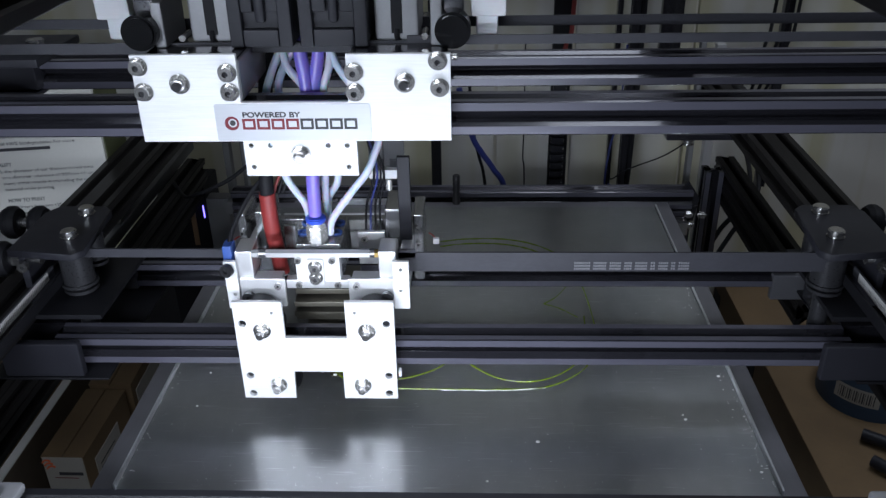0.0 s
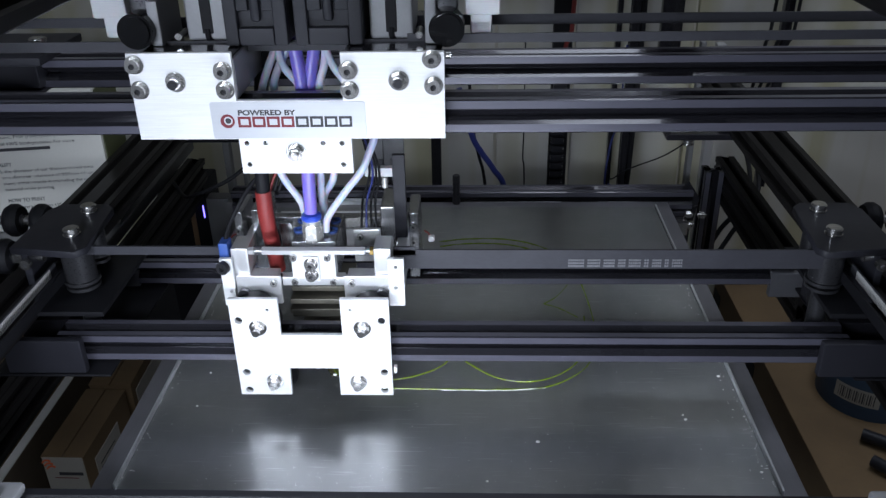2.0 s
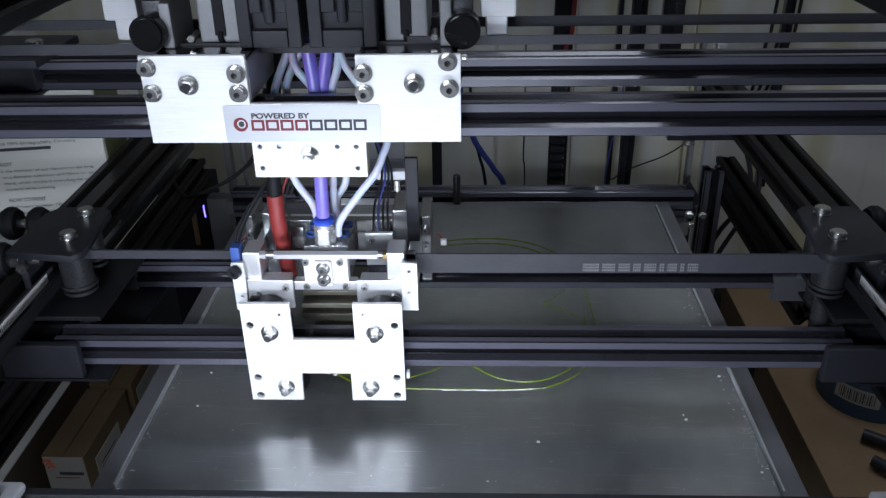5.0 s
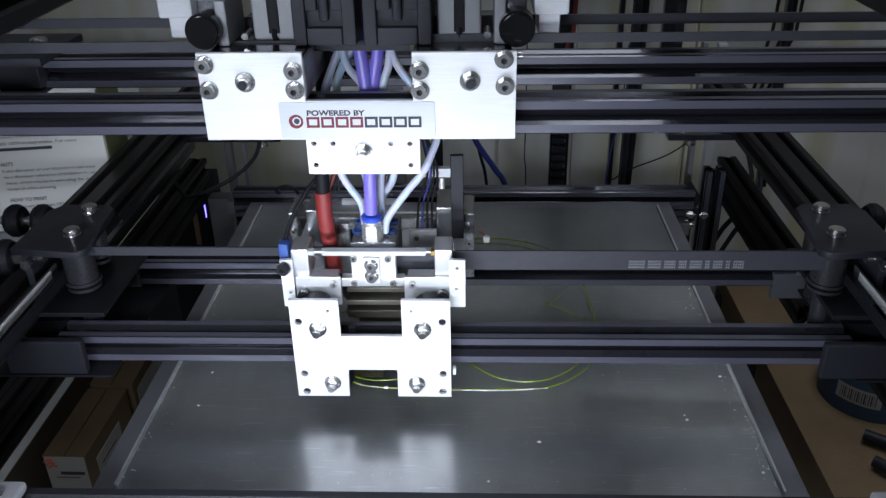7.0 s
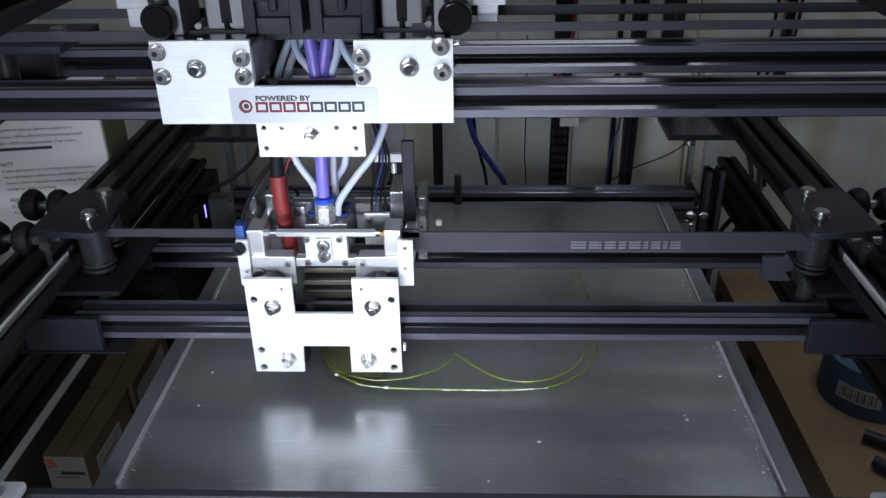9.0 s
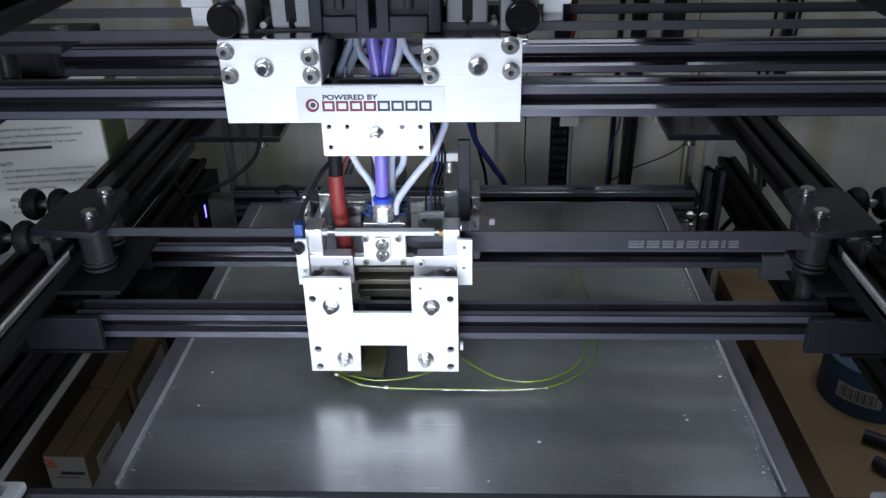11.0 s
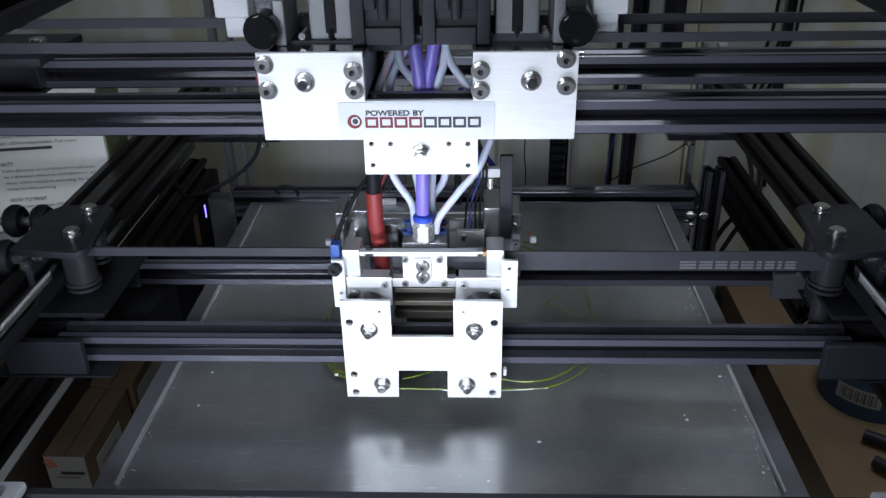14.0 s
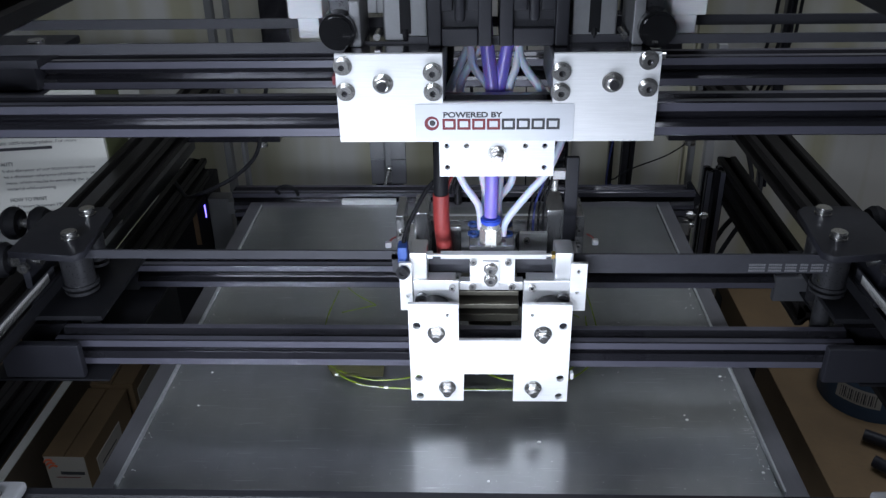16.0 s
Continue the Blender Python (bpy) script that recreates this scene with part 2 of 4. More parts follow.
def finish(bm, name, mat, smooth=True):
    me = bpy.data.meshes.new(name)
    bmesh.ops.recalc_face_normals(bm, faces=bm.faces[:])
    bm.to_mesh(me)
    bm.free()
    me.materials.append(mat)
    if smooth and me.polygons:
        me.polygons.foreach_set("use_smooth", [True] * len(me.polygons))
        me.set_sharp_from_angle(angle=radians(35))
        if len(me.polygons) < 3000:
            weigh_normals(me)
    return me


def part(name, bm, mat, parent=None, label=""):
    me = bm if isinstance(bm, bpy.types.Mesh) else finish(bm, name, mat)
    ob = new(name, me)
    ob.parent = parent
    return tagged(ob, label)


def put(name, me, m, parent=None, label=""):
    ob = new(name, me)
    ob.matrix_basis, ob.parent = m, parent
    return tagged(ob, label)


def thing(name, label, category, group="", kind="", at=(0, 0, 0)):
    e = new(name)
    e.empty_display_size = 0.02
    e.location = at
    return tagged(e, label, category, group, kind)


def outline_mesh(name, loops, thick, mat, bevel=0.0003):
    cu = bpy.data.curves.new(name, "CURVE")
    cu.dimensions, cu.fill_mode, cu.extrude, cu.bevel_depth = "2D", "BOTH", thick / 2 - bevel, bevel
    for loop in loops:
        sp = cu.splines.new("POLY")
        sp.points.add(len(loop) - 1)
        for p, (x, y) in zip(sp.points, loop):
            p.co = (x, y, 0, 1)
        sp.use_cyclic_u = True
    return curve_mesh(cu, name, mat)


def curve_mesh(cu, name, mat):
    ob = new(name, cu)
    bpy.context.view_layer.update()
    me = bpy.data.meshes.new_from_object(ob.evaluated_get(bpy.context.evaluated_depsgraph_get()))
    bpy.data.objects.remove(ob)
    me.materials.clear()
    me.materials.append(mat)
    me.name = name
    return me


def words(text, size, mat, depth=0.00015, align="LEFT", thin=0.0):
    cu = bpy.data.curves.new("writing", "FONT")
    cu.body, cu.size, cu.extrude, cu.align_x, cu.offset = text, size, depth, align, -thin * size
    return curve_mesh(cu, "writing", mat)


def circle(x, y, r, seg=16):
    return [(x + r * math.cos(2 * math.pi * k / seg), y + r * math.sin(2 * math.pi * k / seg)) for k in range(seg)]


def upright(x, y, z):
    """Turns a flat outline (x right, y up) into a sheet that faces the front, at x, y, z."""
    return pose(x, y, z, 90, 0, 0)


def slot_profile(wide, high, groove=False):
    """Outline of a slotted aluminium bar, in units of 20 mm cells; groove: with wide bevels that nearly close the slot."""
    cell, o, i, d = 0.020, 0.0042, 0.0031, 0.0076
    def side(n):
        pts = []
        for k in range(n):
            c = (k + 0.5) * cell
            if groove:
                pts += [(c - 0.0046, 0), (c - 0.0012, 0.0036), (c - 0.0012, 0.0068), (c + 0.0012, 0.0068), (c + 0.0012, 0.0036), (c + 0.0046, 0)]
                continue
            pts += [(c - o, 0), (c - i, 0.0016), (c - 0.0056, 0.0021), (c - 0.0022, d), (c + 0.0022, d), (c + 0.0056, 0.0021), (c + i, 0.0016), (c + o, 0)]
        return pts
    w, h, out = wide * cell, high * cell, []
    out += [(0.0008, 0)] + side(wide) + [(w - 0.0008, 0)]
    out += [(w, 0.0008)] + [(w - b, a) for a, b in side(high)] + [(w, h - 0.0008)]
    out += [(w - 0.0008, h)] + [(w - a, h - b) for a, b in side(wide)] + [(0.0008, h)]
    out += [(0, h - 0.0008)] + [(b, h - a) for a, b in side(high)] + [(0, 0.0008)]
    return [(a - w / 2, b - h / 2) for a, b in out]


def bar(axis, length, mat, wide=1, high=1):
    """A slotted bar along an axis, centred; wide and high are its two other sides, in the order of the axes."""
    bm = bmesh.new()
    prof = slot_profile(wide, high, axis == "x")
    def at(s, a, b):
        return {"x": (s, a, b), "y": (a, s, b), "z": (a, b, s)}[axis]
    ends = [[bm.verts.new(at(s, a, b)) for a, b in prof] for s in (-length / 2, length / 2)]
    n = len(prof)
    w, h = wide * 0.010 - 1e-5, high * 0.010 - 1e-5
    for k in range(n):
        f = bm.faces.new((ends[0][k], ends[0][(k + 1) % n], ends[1][(k + 1) % n], ends[1][k]))
        (a, b), (c, d) = prof[k], prof[(k + 1) % n]
        # outer faces take the paler sheen colour
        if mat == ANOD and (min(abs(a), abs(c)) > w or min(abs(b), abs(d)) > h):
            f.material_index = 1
    bm.faces.new(ends[0]), bm.faces.new(ends[1])
    bmesh.ops.triangulate(bm, faces=[f for f in bm.faces if len(f.verts) > 4])
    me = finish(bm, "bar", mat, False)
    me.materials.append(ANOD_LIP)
    return me


def join(me, other):
    """One mesh out of two, each with its own material."""
    bm = bmesh.new()
    bm.from_mesh(me)
    n = len(bm.faces)
    bm.from_mesh(other)
    bm.faces.ensure_lookup_table()
    for f in bm.faces[n:]:
        f.material_index = 1
    bm.to_mesh(me)
    bm.free()
    me.materials.append(other.materials[0])
    return me


def hex_bolt_mesh(r=0.0042, washer=0.0052, stud=0.0025, length=0.0045, head=0.0036, dark=False):
    """Washer, nut and the stud's end, pointing to the front (-y)."""
    bm = bmesh.new()
    cyl(bm, (0, 0, 0), (0, -0.0009, 0), washer, 24, bev=0.0002)
    cyl(bm, (0, -0.0009, 0), (0, -0.0009 - head, 0), r, 6, bev=0.0004)
    cyl(bm, (0, -0.0009 - head, 0), (0, -0.0017 - head, 0), r * 0.8, 20, stud * 1.05)
    cyl(bm, (0, -0.001, 0), (0, -length - 0.0012, 0), stud, 16, bev=0.0004)
    me = finish(bm, "bolt", STEEL)
    if dark:
        me = join(me, finish(cyl(bmesh.new(), (0, -length - 0.0010, 0), (0, -length - 0.0030, 0), stud * 1.02, 16, bev=0.0004), "stud", STEEL_DARK))
    return me


def socket_bolt_mesh(r=0.0042, washer=0.0052, head=0.004, mat=None):
    bm = bmesh.new()
    if washer:
        cyl(bm, (0, 0, 0), (0, -0.0009, 0), washer, 24, bev=0.0002)
    ring(bm, (0, -0.0009 - head / 2, 0), (0, -1, 0), r * 0.44, r, head, 24)
    # Dark socket floor: the recess's shade put into its colour
    socket = cyl(bmesh.new(), (0, -0.0009, 0), (0, -0.0009 - head * 0.45, 0), r * 0.47, 6)
    me = finish(bm, "bolt", mat or STEEL)
    return join(me, finish(socket, "socket", STEEL_DARK))


# ---- the room ----
FLOOR = -0.45


def setting(name, bm, mat, label):
    return tagged(part(name, bm, mat), label, "", "", "structure")


setting("floor", box((-2.2, -2.6, FLOOR - 0.05), (2.2, 0.98, FLOOR), 0), CONCRETE, "plain grey floor under the machine")
setting("wall_north", box((-2.2, 0.98, FLOOR - 0.05), (2.2, 1.06, 1.9), 0), WALL, "off-white painted wall behind the machine")
setting("wall_south", box((-2.2, -2.68, FLOOR - 0.05), (2.2, -2.6, 1.9), 0), ROOM, "off-white painted wall")
setting("wall_west", box((-2.28, -2.68, FLOOR - 0.05), (-2.2, 1.06, 1.9), 0), ROOM, "off-white painted wall")
setting("wall_east", box((2.2, -2.68, FLOOR - 0.05), (2.28, 1.06, 1.9), 0), ROOM, "off-white painted wall")
setting("ceiling", box((-2.28, -2.68, 1.9), (2.28, 1.06, 1.95), 0), ROOM, "plain off-white ceiling")

# Unseen panel, assumed overhead to light the room and back wall
lamp = thing("assumed_ceiling_light", "flat white ceiling light panel, assumed and out of view", "lamp", at=(0.40, 0.0, 1.74))
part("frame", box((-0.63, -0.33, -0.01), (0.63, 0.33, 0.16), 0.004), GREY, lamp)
# Unseen front panel with housing and stem, added for soft frontal fill
wl = thing("front_fill_lamp", "small white fill light added out of view before the machine", "lamp", at=(-0.20, -0.645, 0.290))
wl.rotation_euler = (0, 0, radians(-15))
part("housing", box((-0.18, -0.030, -0.060), (0.18, -0.004, 0.060), 0.004), PLASTIC, wl)
part("stem", cyl(bmesh.new(), (0, -0.017, -0.05), (0, -0.017, FLOOR - 0.290), 0.006), STEEL_DARK, wl)

strip = thing("led_strip", "slim white light strip before the front bar", "lamp", at=(-0.020, -0.334, 0.074))
part("housing", box((-0.135, -0.010, -0.007), (0.135, 0.0, 0.007), 0.002), PLASTIC, strip)
# Unseen baffle, added to keep the strip's light off the floor boxes
part("light_baffle", box((-0.135, 0.0, -0.010), (0.135, 0.016, -0.008), 0.0005), PLASTIC, strip)
for x in (-0.12, 0.12):
    part("leg", cyl(bmesh.new(), (x, -0.005, -0.006), (x, -0.005, FLOOR - 0.074), 0.003), STEEL_DARK, strip)

# cladding sheets behind the machine
for k, (x0, x1) in enumerate(((-0.62, -0.33), (-0.326, 0.045), (0.049, 0.146), (0.150, 0.30), (0.304, 0.80))):
    back = thing("back_panel", "off-white hardboard panel behind the machine", "panel", "back panels")
    part("sheet", box((x0, 0.520 + 0.002 * (k % 2), -0.40), (x1, 0.530 + 0.002 * (k % 2), 0.50), 0.001), PANEL, back)

# ---- the machine's frame ----


def frame_bar(axis, at, length, wide=1, high=1, mat=None, label="black slotted aluminium bar of the machine's frame", name="frame_bar"):
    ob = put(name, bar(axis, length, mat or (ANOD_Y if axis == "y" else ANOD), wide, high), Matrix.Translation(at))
    return tagged(ob, label, "bar", "frame bars")


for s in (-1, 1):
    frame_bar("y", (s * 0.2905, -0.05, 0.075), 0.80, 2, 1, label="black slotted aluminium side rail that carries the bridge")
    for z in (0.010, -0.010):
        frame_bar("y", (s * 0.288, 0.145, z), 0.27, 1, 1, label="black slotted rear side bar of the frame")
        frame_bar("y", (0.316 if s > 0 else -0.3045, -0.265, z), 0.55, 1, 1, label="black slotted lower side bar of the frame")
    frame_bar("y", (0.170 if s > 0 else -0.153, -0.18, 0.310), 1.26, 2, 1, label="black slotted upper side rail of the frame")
frame_bar("x", (0.0035, 0.228, -0.004), 0.478, 1, 1, label="black slotted cross bar behind the print bed")
frame_bar("x", (0.0035, 0.228, -0.026), 0.478, 1, 1, label="black slotted cross bar behind the print bed")
frame_bar("z", (0.268, 0.250, -0.20), 0.436, 1, 1, label="black slotted corner post with an open end")
frame_bar("x", (0.0, 0.440, 0.331), 0.90, 1, 1, label="black slotted rear top bar of the frame")
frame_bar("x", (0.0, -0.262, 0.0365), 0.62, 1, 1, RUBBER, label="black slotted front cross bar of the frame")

# ---- the print bed ----
bed = thing("print_bed", "flat grey steel print bed with scuffs and specks", "print bed")
part("plate", box((-0.2165, -0.2165, -0.016), (0.2165, 0.2165, -0.004), 0.001), BED_EDGE, bed, "dull grey aluminium heater plate")
part("sheet", box((-0.2012, -0.2022, -0.0041), (0.2012, 0.2012, -0.0036), 0.0001), BED, bed, "smooth grey metal sheet under the clear one")
pane = part("clear_sheet", box((-0.200, -0.201, -0.0034), (0.200, 0.200, 0.0), 0.0002), CLEAR, bed, "clear sheet that the print lies on")
pane.visible_shadow = False
for s in (-1, 1):
    part("edge_strip", box((s * 0.2002, -0.201, -0.0035), (s * 0.2016, 0.200, 0.0006), 0.0002), BURR, bed, "bright bare metal edge")
part("support", box((-0.19, -0.18, -0.03), (0.19, 0.18, -0.017), 0.001), STEEL_DARK, bed)


# ---- the lower bridge, which slides along the side rails ----
def screw_up(r=0.0052, h=0.0042, w=0.0056):
    bm = bmesh.new()
    cyl(bm, (0, 0, 0), (0, 0, 0.0012), w, 24, bev=0.0002)
    cyl(bm, (0, 0, 0.0012), (0, 0, 0.0012 + h), r, 24, bev=0.0008)
    return finish(bm, "screw", STEEL)


def wheel_mesh(axis="x", r=0.012, w=0.0102):
    bm = bmesh.new()
    ax = {"x": Vector((1, 0, 0)), "y": Vector((0, 1, 0)), "z": Vector((0, 0, 1))}[axis]
    h = ax * w / 2
    cyl(bm, -h, -h * 0.35, r * 0.84, 32, r)
    cyl(bm, -h * 0.35, h * 0.35, r, 32)
    cyl(bm, h * 0.35, h, r, 32, r * 0.84)
    cyl(bm, -h * 1.25, h * 1.25, r * 0.38, 20)
    return finish(bm, "wheel", RUBBER)


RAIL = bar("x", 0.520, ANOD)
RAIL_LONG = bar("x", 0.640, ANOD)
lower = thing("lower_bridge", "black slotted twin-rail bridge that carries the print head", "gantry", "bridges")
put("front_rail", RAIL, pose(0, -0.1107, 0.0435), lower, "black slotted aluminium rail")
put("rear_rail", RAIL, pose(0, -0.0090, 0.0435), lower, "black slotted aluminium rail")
SCREW, WHEEL_X, WHEEL_Z = screw_up(), wheel_mesh("x"), wheel_mesh("z")
for s in (-1, 1):
    inner = 0.262 if s > 0 else 0.222
    part("side_plate", box((s * inner, -0.135, 0.0300), (s * 0.300, 0.002, 0.0320), 0.0008), RUBBER, lower)
    part("corner_bracket", box((s * 0.238, -0.1345, 0.0322), (s * 0.291, -0.128, 0.0580), 0.0016), PLASTIC, lower, "black printed plastic end bracket")
    part("corner_bracket", box((s * 0.243, -0.0200, 0.0230), (s * 0.268, -0.0135, 0.0440), 0.0012), GUSSET, lower, "black printed plastic end bracket")
    loops = [[(-0.030, -0.030), (0.014, -0.036), (0.019, -0.030), (0.014, 0.030), (0.008, 0.036), (-0.024, 0.036), (-0.030, 0.026)]]
    if s > 0:
        loops = [[(-x, y) for x, y in loops[0]][::-1]]
    put("idler_plate", outline_mesh("idler_plate", loops, 0.005, PLASTIC, 0.0006), pose(s * 0.252, -0.078, 0.1105), lower, "black plate over the belt pulleys")
    pulleys = ((s * 0.249, -0.090), (s * 0.252, -0.054))
    for x, y in pulleys:
        put("screw", SCREW, pose(x, y, 0.113), lower)
        bm = bmesh.new()
        cyl(bm, (x, y, 0.081), (x, y, 0.108), 0.0104 if y < -0.08 else 0.007, 32)
        for z, r in ((0.0800, 0.0120), (0.0755, 0.0112)):
            ring(bm, (x, y, z), (0, 0, 1), 0.004, r if y < -0.08 else 0.007, 0.0022, 32)
        part("idler_pulley", bm, STEEL_DARK, lower, "dark steel idler pulley")
    part("pulley_post", cyl(bmesh.new(), (s * 0.249, -0.090, 0.031), (s * 0.249, -0.090, 0.080), 0.0060), STEEL_DARK, lower)
    part("pulley_plate", box((s * (0.2435 if s > 0 else 0.224), -0.122, 0.0690), (s * 0.276, -0.030, 0.0725), 0.0008), RUBBER, lower, "flat black plate under the pulley")
    part("side_block", box((s * 0.262, -0.100, 0.0321), (s * 0.296, -0.030, 0.0520), 0.001), ANOD, lower, "black block that joins rails and rollers")
    for y in (-0.100, -0.045):
        for x in (0.2945, 0.3145):
            put("wheel", WHEEL_X, pose(s * x, y + 0.004, 0.1000), lower, "black rubber roller")
        part("axle", cyl(bmesh.new(), (s * 0.268, y + 0.004, 0.1000), (s * 0.325, y + 0.004, 0.1000), 0.0034), STEEL, lower)
        part("spacer", cyl(bmesh.new(), (s * 0.2815, y + 0.004, 0.1000), (s * 0.2875, y + 0.004, 0.1000), 0.0052, 6), STEEL, lower, "hexagonal steel spacer")
    part("roller_arm", box((s * 0.272, -0.108, 0.070), (s * 0.277, -0.036, 0.1075), 0.001), PLASTIC, lower)
    put("screw", socket_bolt_mesh(0.0034, 0.0, 0.004), pose(s * 0.2715, -0.1105, 0.1035), lower)


def strap(name, a, b, tall, thick, parent, label="", mat=None):
    a, b = Vector(a), Vector(b)
    d = (b - a).normalized()
    n = Vector((-d.y, d.x, 0)) * thick / 2
    h = Vector((0, 0, tall / 2))
    bm = bmesh.new()
    v = [bm.verts.new(p + sn * n + sh * h) for p in (a, b) for sn, sh in ((-1, -1), (1, -1), (1, 1), (-1, 1))]
    for f in ((0, 1, 2, 3), (7, 6, 5, 4), (0, 4, 5, 1), (1, 5, 6, 2), (2, 6, 7, 3), (3, 7, 4, 0)):
        bm.faces.new([v[i] for i in f])
    return part(name, bm, mat or BELT, parent, label)


strap("upper_belt", (-0.249, -0.0985, 0.1060), (-0.02, -0.0985, 0.1056), 0.0060, 0.0016, lower, "dark grey drive belt")
strap("upper_belt", (-0.036, -0.0985, 0.1032), (0.249, -0.0985, 0.1030), 0.0064, 0.0016, lower, "dark grey drive belt")
strap("lower_belt", (-0.036, -0.0975, 0.0960), (0.249, -0.0975, 0.0960), 0.0076, 0.0016, lower, "black drive belt with pale print", BELT)
for s in (-1, 1):
    strap("side_belt", (s * 0.2585, -0.090, 0.0850), (s * 0.2585, -0.56, 0.0850), 0.0075, 0.0016, lower, "dark grey drive belt running to the front", RUBBER)
    toothed = strap("toothed_belt", (s * 0.2660, -0.090, 0.0885), (s * 0.2660, -0.56, 0.0885), 0.0065, 0.0012, lower, "ribbed drive belt with fine pale teeth")
    bm = bmesh.new()
    for k in range(200):
        y = -0.10 - 0.0022 * k
        bx(bm, (s * 0.2649, y - 0.0006, 0.0855), (s * 0.2654, y + 0.0006, 0.0915), 0)
    tagged(part("belt_teeth", bm, TEETH, toothed), kind="stuff")

# ---- the upper bridge ----
upper = thing("upper_bridge", "black slotted twin-rail bridge that carries the extruders", "gantry", "bridges")
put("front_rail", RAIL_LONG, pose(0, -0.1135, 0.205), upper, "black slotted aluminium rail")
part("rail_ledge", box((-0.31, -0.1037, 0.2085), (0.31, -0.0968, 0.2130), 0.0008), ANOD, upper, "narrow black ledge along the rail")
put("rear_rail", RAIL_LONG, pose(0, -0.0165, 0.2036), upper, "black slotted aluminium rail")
for s in (-1,):
    part("corner_bracket", box((s * 0.275, -0.0345, 0.1955), (s * 0.320, -0.006, 0.2200), 0.0015), PLASTIC, upper, "black printed plastic end bracket")
    part("end_plate", box((s * 0.275, -0.13, 0.1915), (s * 0.320, 0.0, 0.1945), 0.0008), PLASTIC, upper)
put("screw", SCREW, pose(-0.2430, -0.085, 0.2375), upper)
part("idler_plate", box((-0.2320, -0.110, 0.2320), (-0.300, -0.050, 0.2372), 0.001), PLASTIC, upper, "black plate over the belt pulleys")
part("pulley_post", cyl(bmesh.new(), (-0.280, -0.088, 0.195), (-0.280, -0.088, 0.233), 0.0065), STEEL_DARK, upper)
strap("upper_belt", (-0.31, -0.060, 0.2455), (0.31, -0.060, 0.2450), 0.0060, 0.0016, upper, "dark grey drive belt")
strap("lower_belt", (-0.31, -0.100, 0.2405), (-0.02, -0.100, 0.2408), 0.0060, 0.0016, upper, "dark grey drive belt")
strap("lower_belt", (-0.02, -0.100, 0.2440), (0.31, -0.100, 0.2440), 0.0052, 0.0016, upper, "dark grey drive belt")

# ---- print head on the lower bridge ----
def turned(bm, centre, degrees):
    bmesh.ops.rotate(bm, cent=centre, matrix=Matrix.Rotation(radians(degrees), 3, "Z"), verts=bm.verts[:])
    return bm


HEX, CAP = hex_bolt_mesh(0.0045, 0.0056, length=0.0072), socket_bolt_mesh(0.0038, 0.0052)
CAP_SMALL, CAP_BLACK = socket_bolt_mesh(0.0022, 0.0, 0.0022), socket_bolt_mesh(0.0042, 0.0, 0.0035, STEEL_DARK)
HEX_DARK = hex_bolt_mesh(0.0045, 0.0056, dark=True)
WHEEL_Y = wheel_mesh("y")
head = thing("print_carriage", "bright machined aluminium print head with a violet tube and red sleeve", "carriage")
X0, X1, Z0, Z1 = -0.0666, 0.0347, 0.0146, 0.0883
outer = [(X0, Z0), (-0.0330, Z0), (-0.0324, 0.0361), (0.0002, 0.0361), (0.0, Z0), (X1, Z0), (X1, Z1), (0.0045, Z1), (0.0045, 0.0615), (-0.0357, 0.0615), (-0.0357, Z1), (X0, Z1)]
holes = [circle(x, z, 0.0028) for x, z in ((-0.0618, 0.0727), (0.0299, 0.0727), (-0.0614, 0.0324), (-0.0611, 0.0180), (0.0298, 0.0327), (0.0295, 0.0184))]
holes += [circle(x, z, 0.0013, 10) for x, z in ((-0.0424, 0.0807), (0.0104, 0.0809))]
put("front_plate", outline_mesh("front_plate", [outer] + holes, 0.0032, BRUSHED), upright(0, -0.1304, 0), head, "bright brushed aluminium plate with cut-outs and holes")
put("rear_plate", outline_mesh("rear_plate", [[(X0 + 0.004, 0.020), (X1 - 0.004, 0.020), (X1 - 0.004, 0.080), (X0 + 0.004, 0.080)]], 0.003, BRUSHED), upright(0, 0.014, 0), head)
for x, z in ((-0.0495, 0.0678), (0.0174, 0.0676), (-0.0431, 0.0256), (0.0125, 0.0255)):
    put("bolt", HEX, pose(x, -0.132, z, 0, 17 * (x * 100 % 3), 0), head)
for x in (-0.0495, 0.0174):
    for y in (-0.116, -0.003):
        put("wheel", WHEEL_Y, pose(x, y, 0.0655), head, "black rubber roller")
for x in (-0.0431, 0.0125):
    for y in (-0.116, -0.003):
        put("wheel", WHEEL_Y, pose(x, y, 0.0205), head, "black rubber roller")
# clamp blocks, side plates and cross rod
part("clamp_block", box((-0.0665, -0.1135, 0.0945), (-0.0552, -0.094, 0.1148), 0.0012), MILLED, head)
part("clamp_block", box((0.0248, -0.1135, 0.0945), (0.0362, -0.094, 0.1148), 0.0012), MILLED, head)
for x0, x1, hs in ((-0.0722, -0.0650, ((-0.0675, 0.0865),)), (0.0346, 0.0441, ((0.0392, 0.1045), (0.0388, 0.0895)))):
    put("side_plate", outline_mesh("side_plate", [[(x0, 0.0765), (x1, 0.0765), (x1, 0.110), (x0, 0.110)]] + [circle(a, b, 0.0014, 12) for a, b in hs], 0.003, BRUSHED),
        upright(0, -0.1175, 0), head, "bright aluminium side plate with small holes")
    part("side_arm", box((x0 + 0.001, -0.116, 0.079), (x1 - 0.001, -0.035, 0.097), 0.001), MILLED, head)
rod = bmesh.new()
cyl(rod, (-0.0467, -0.110, 0.1116), (0.0193, -0.110, 0.1116), 0.0029, 6, bev=0.0003)
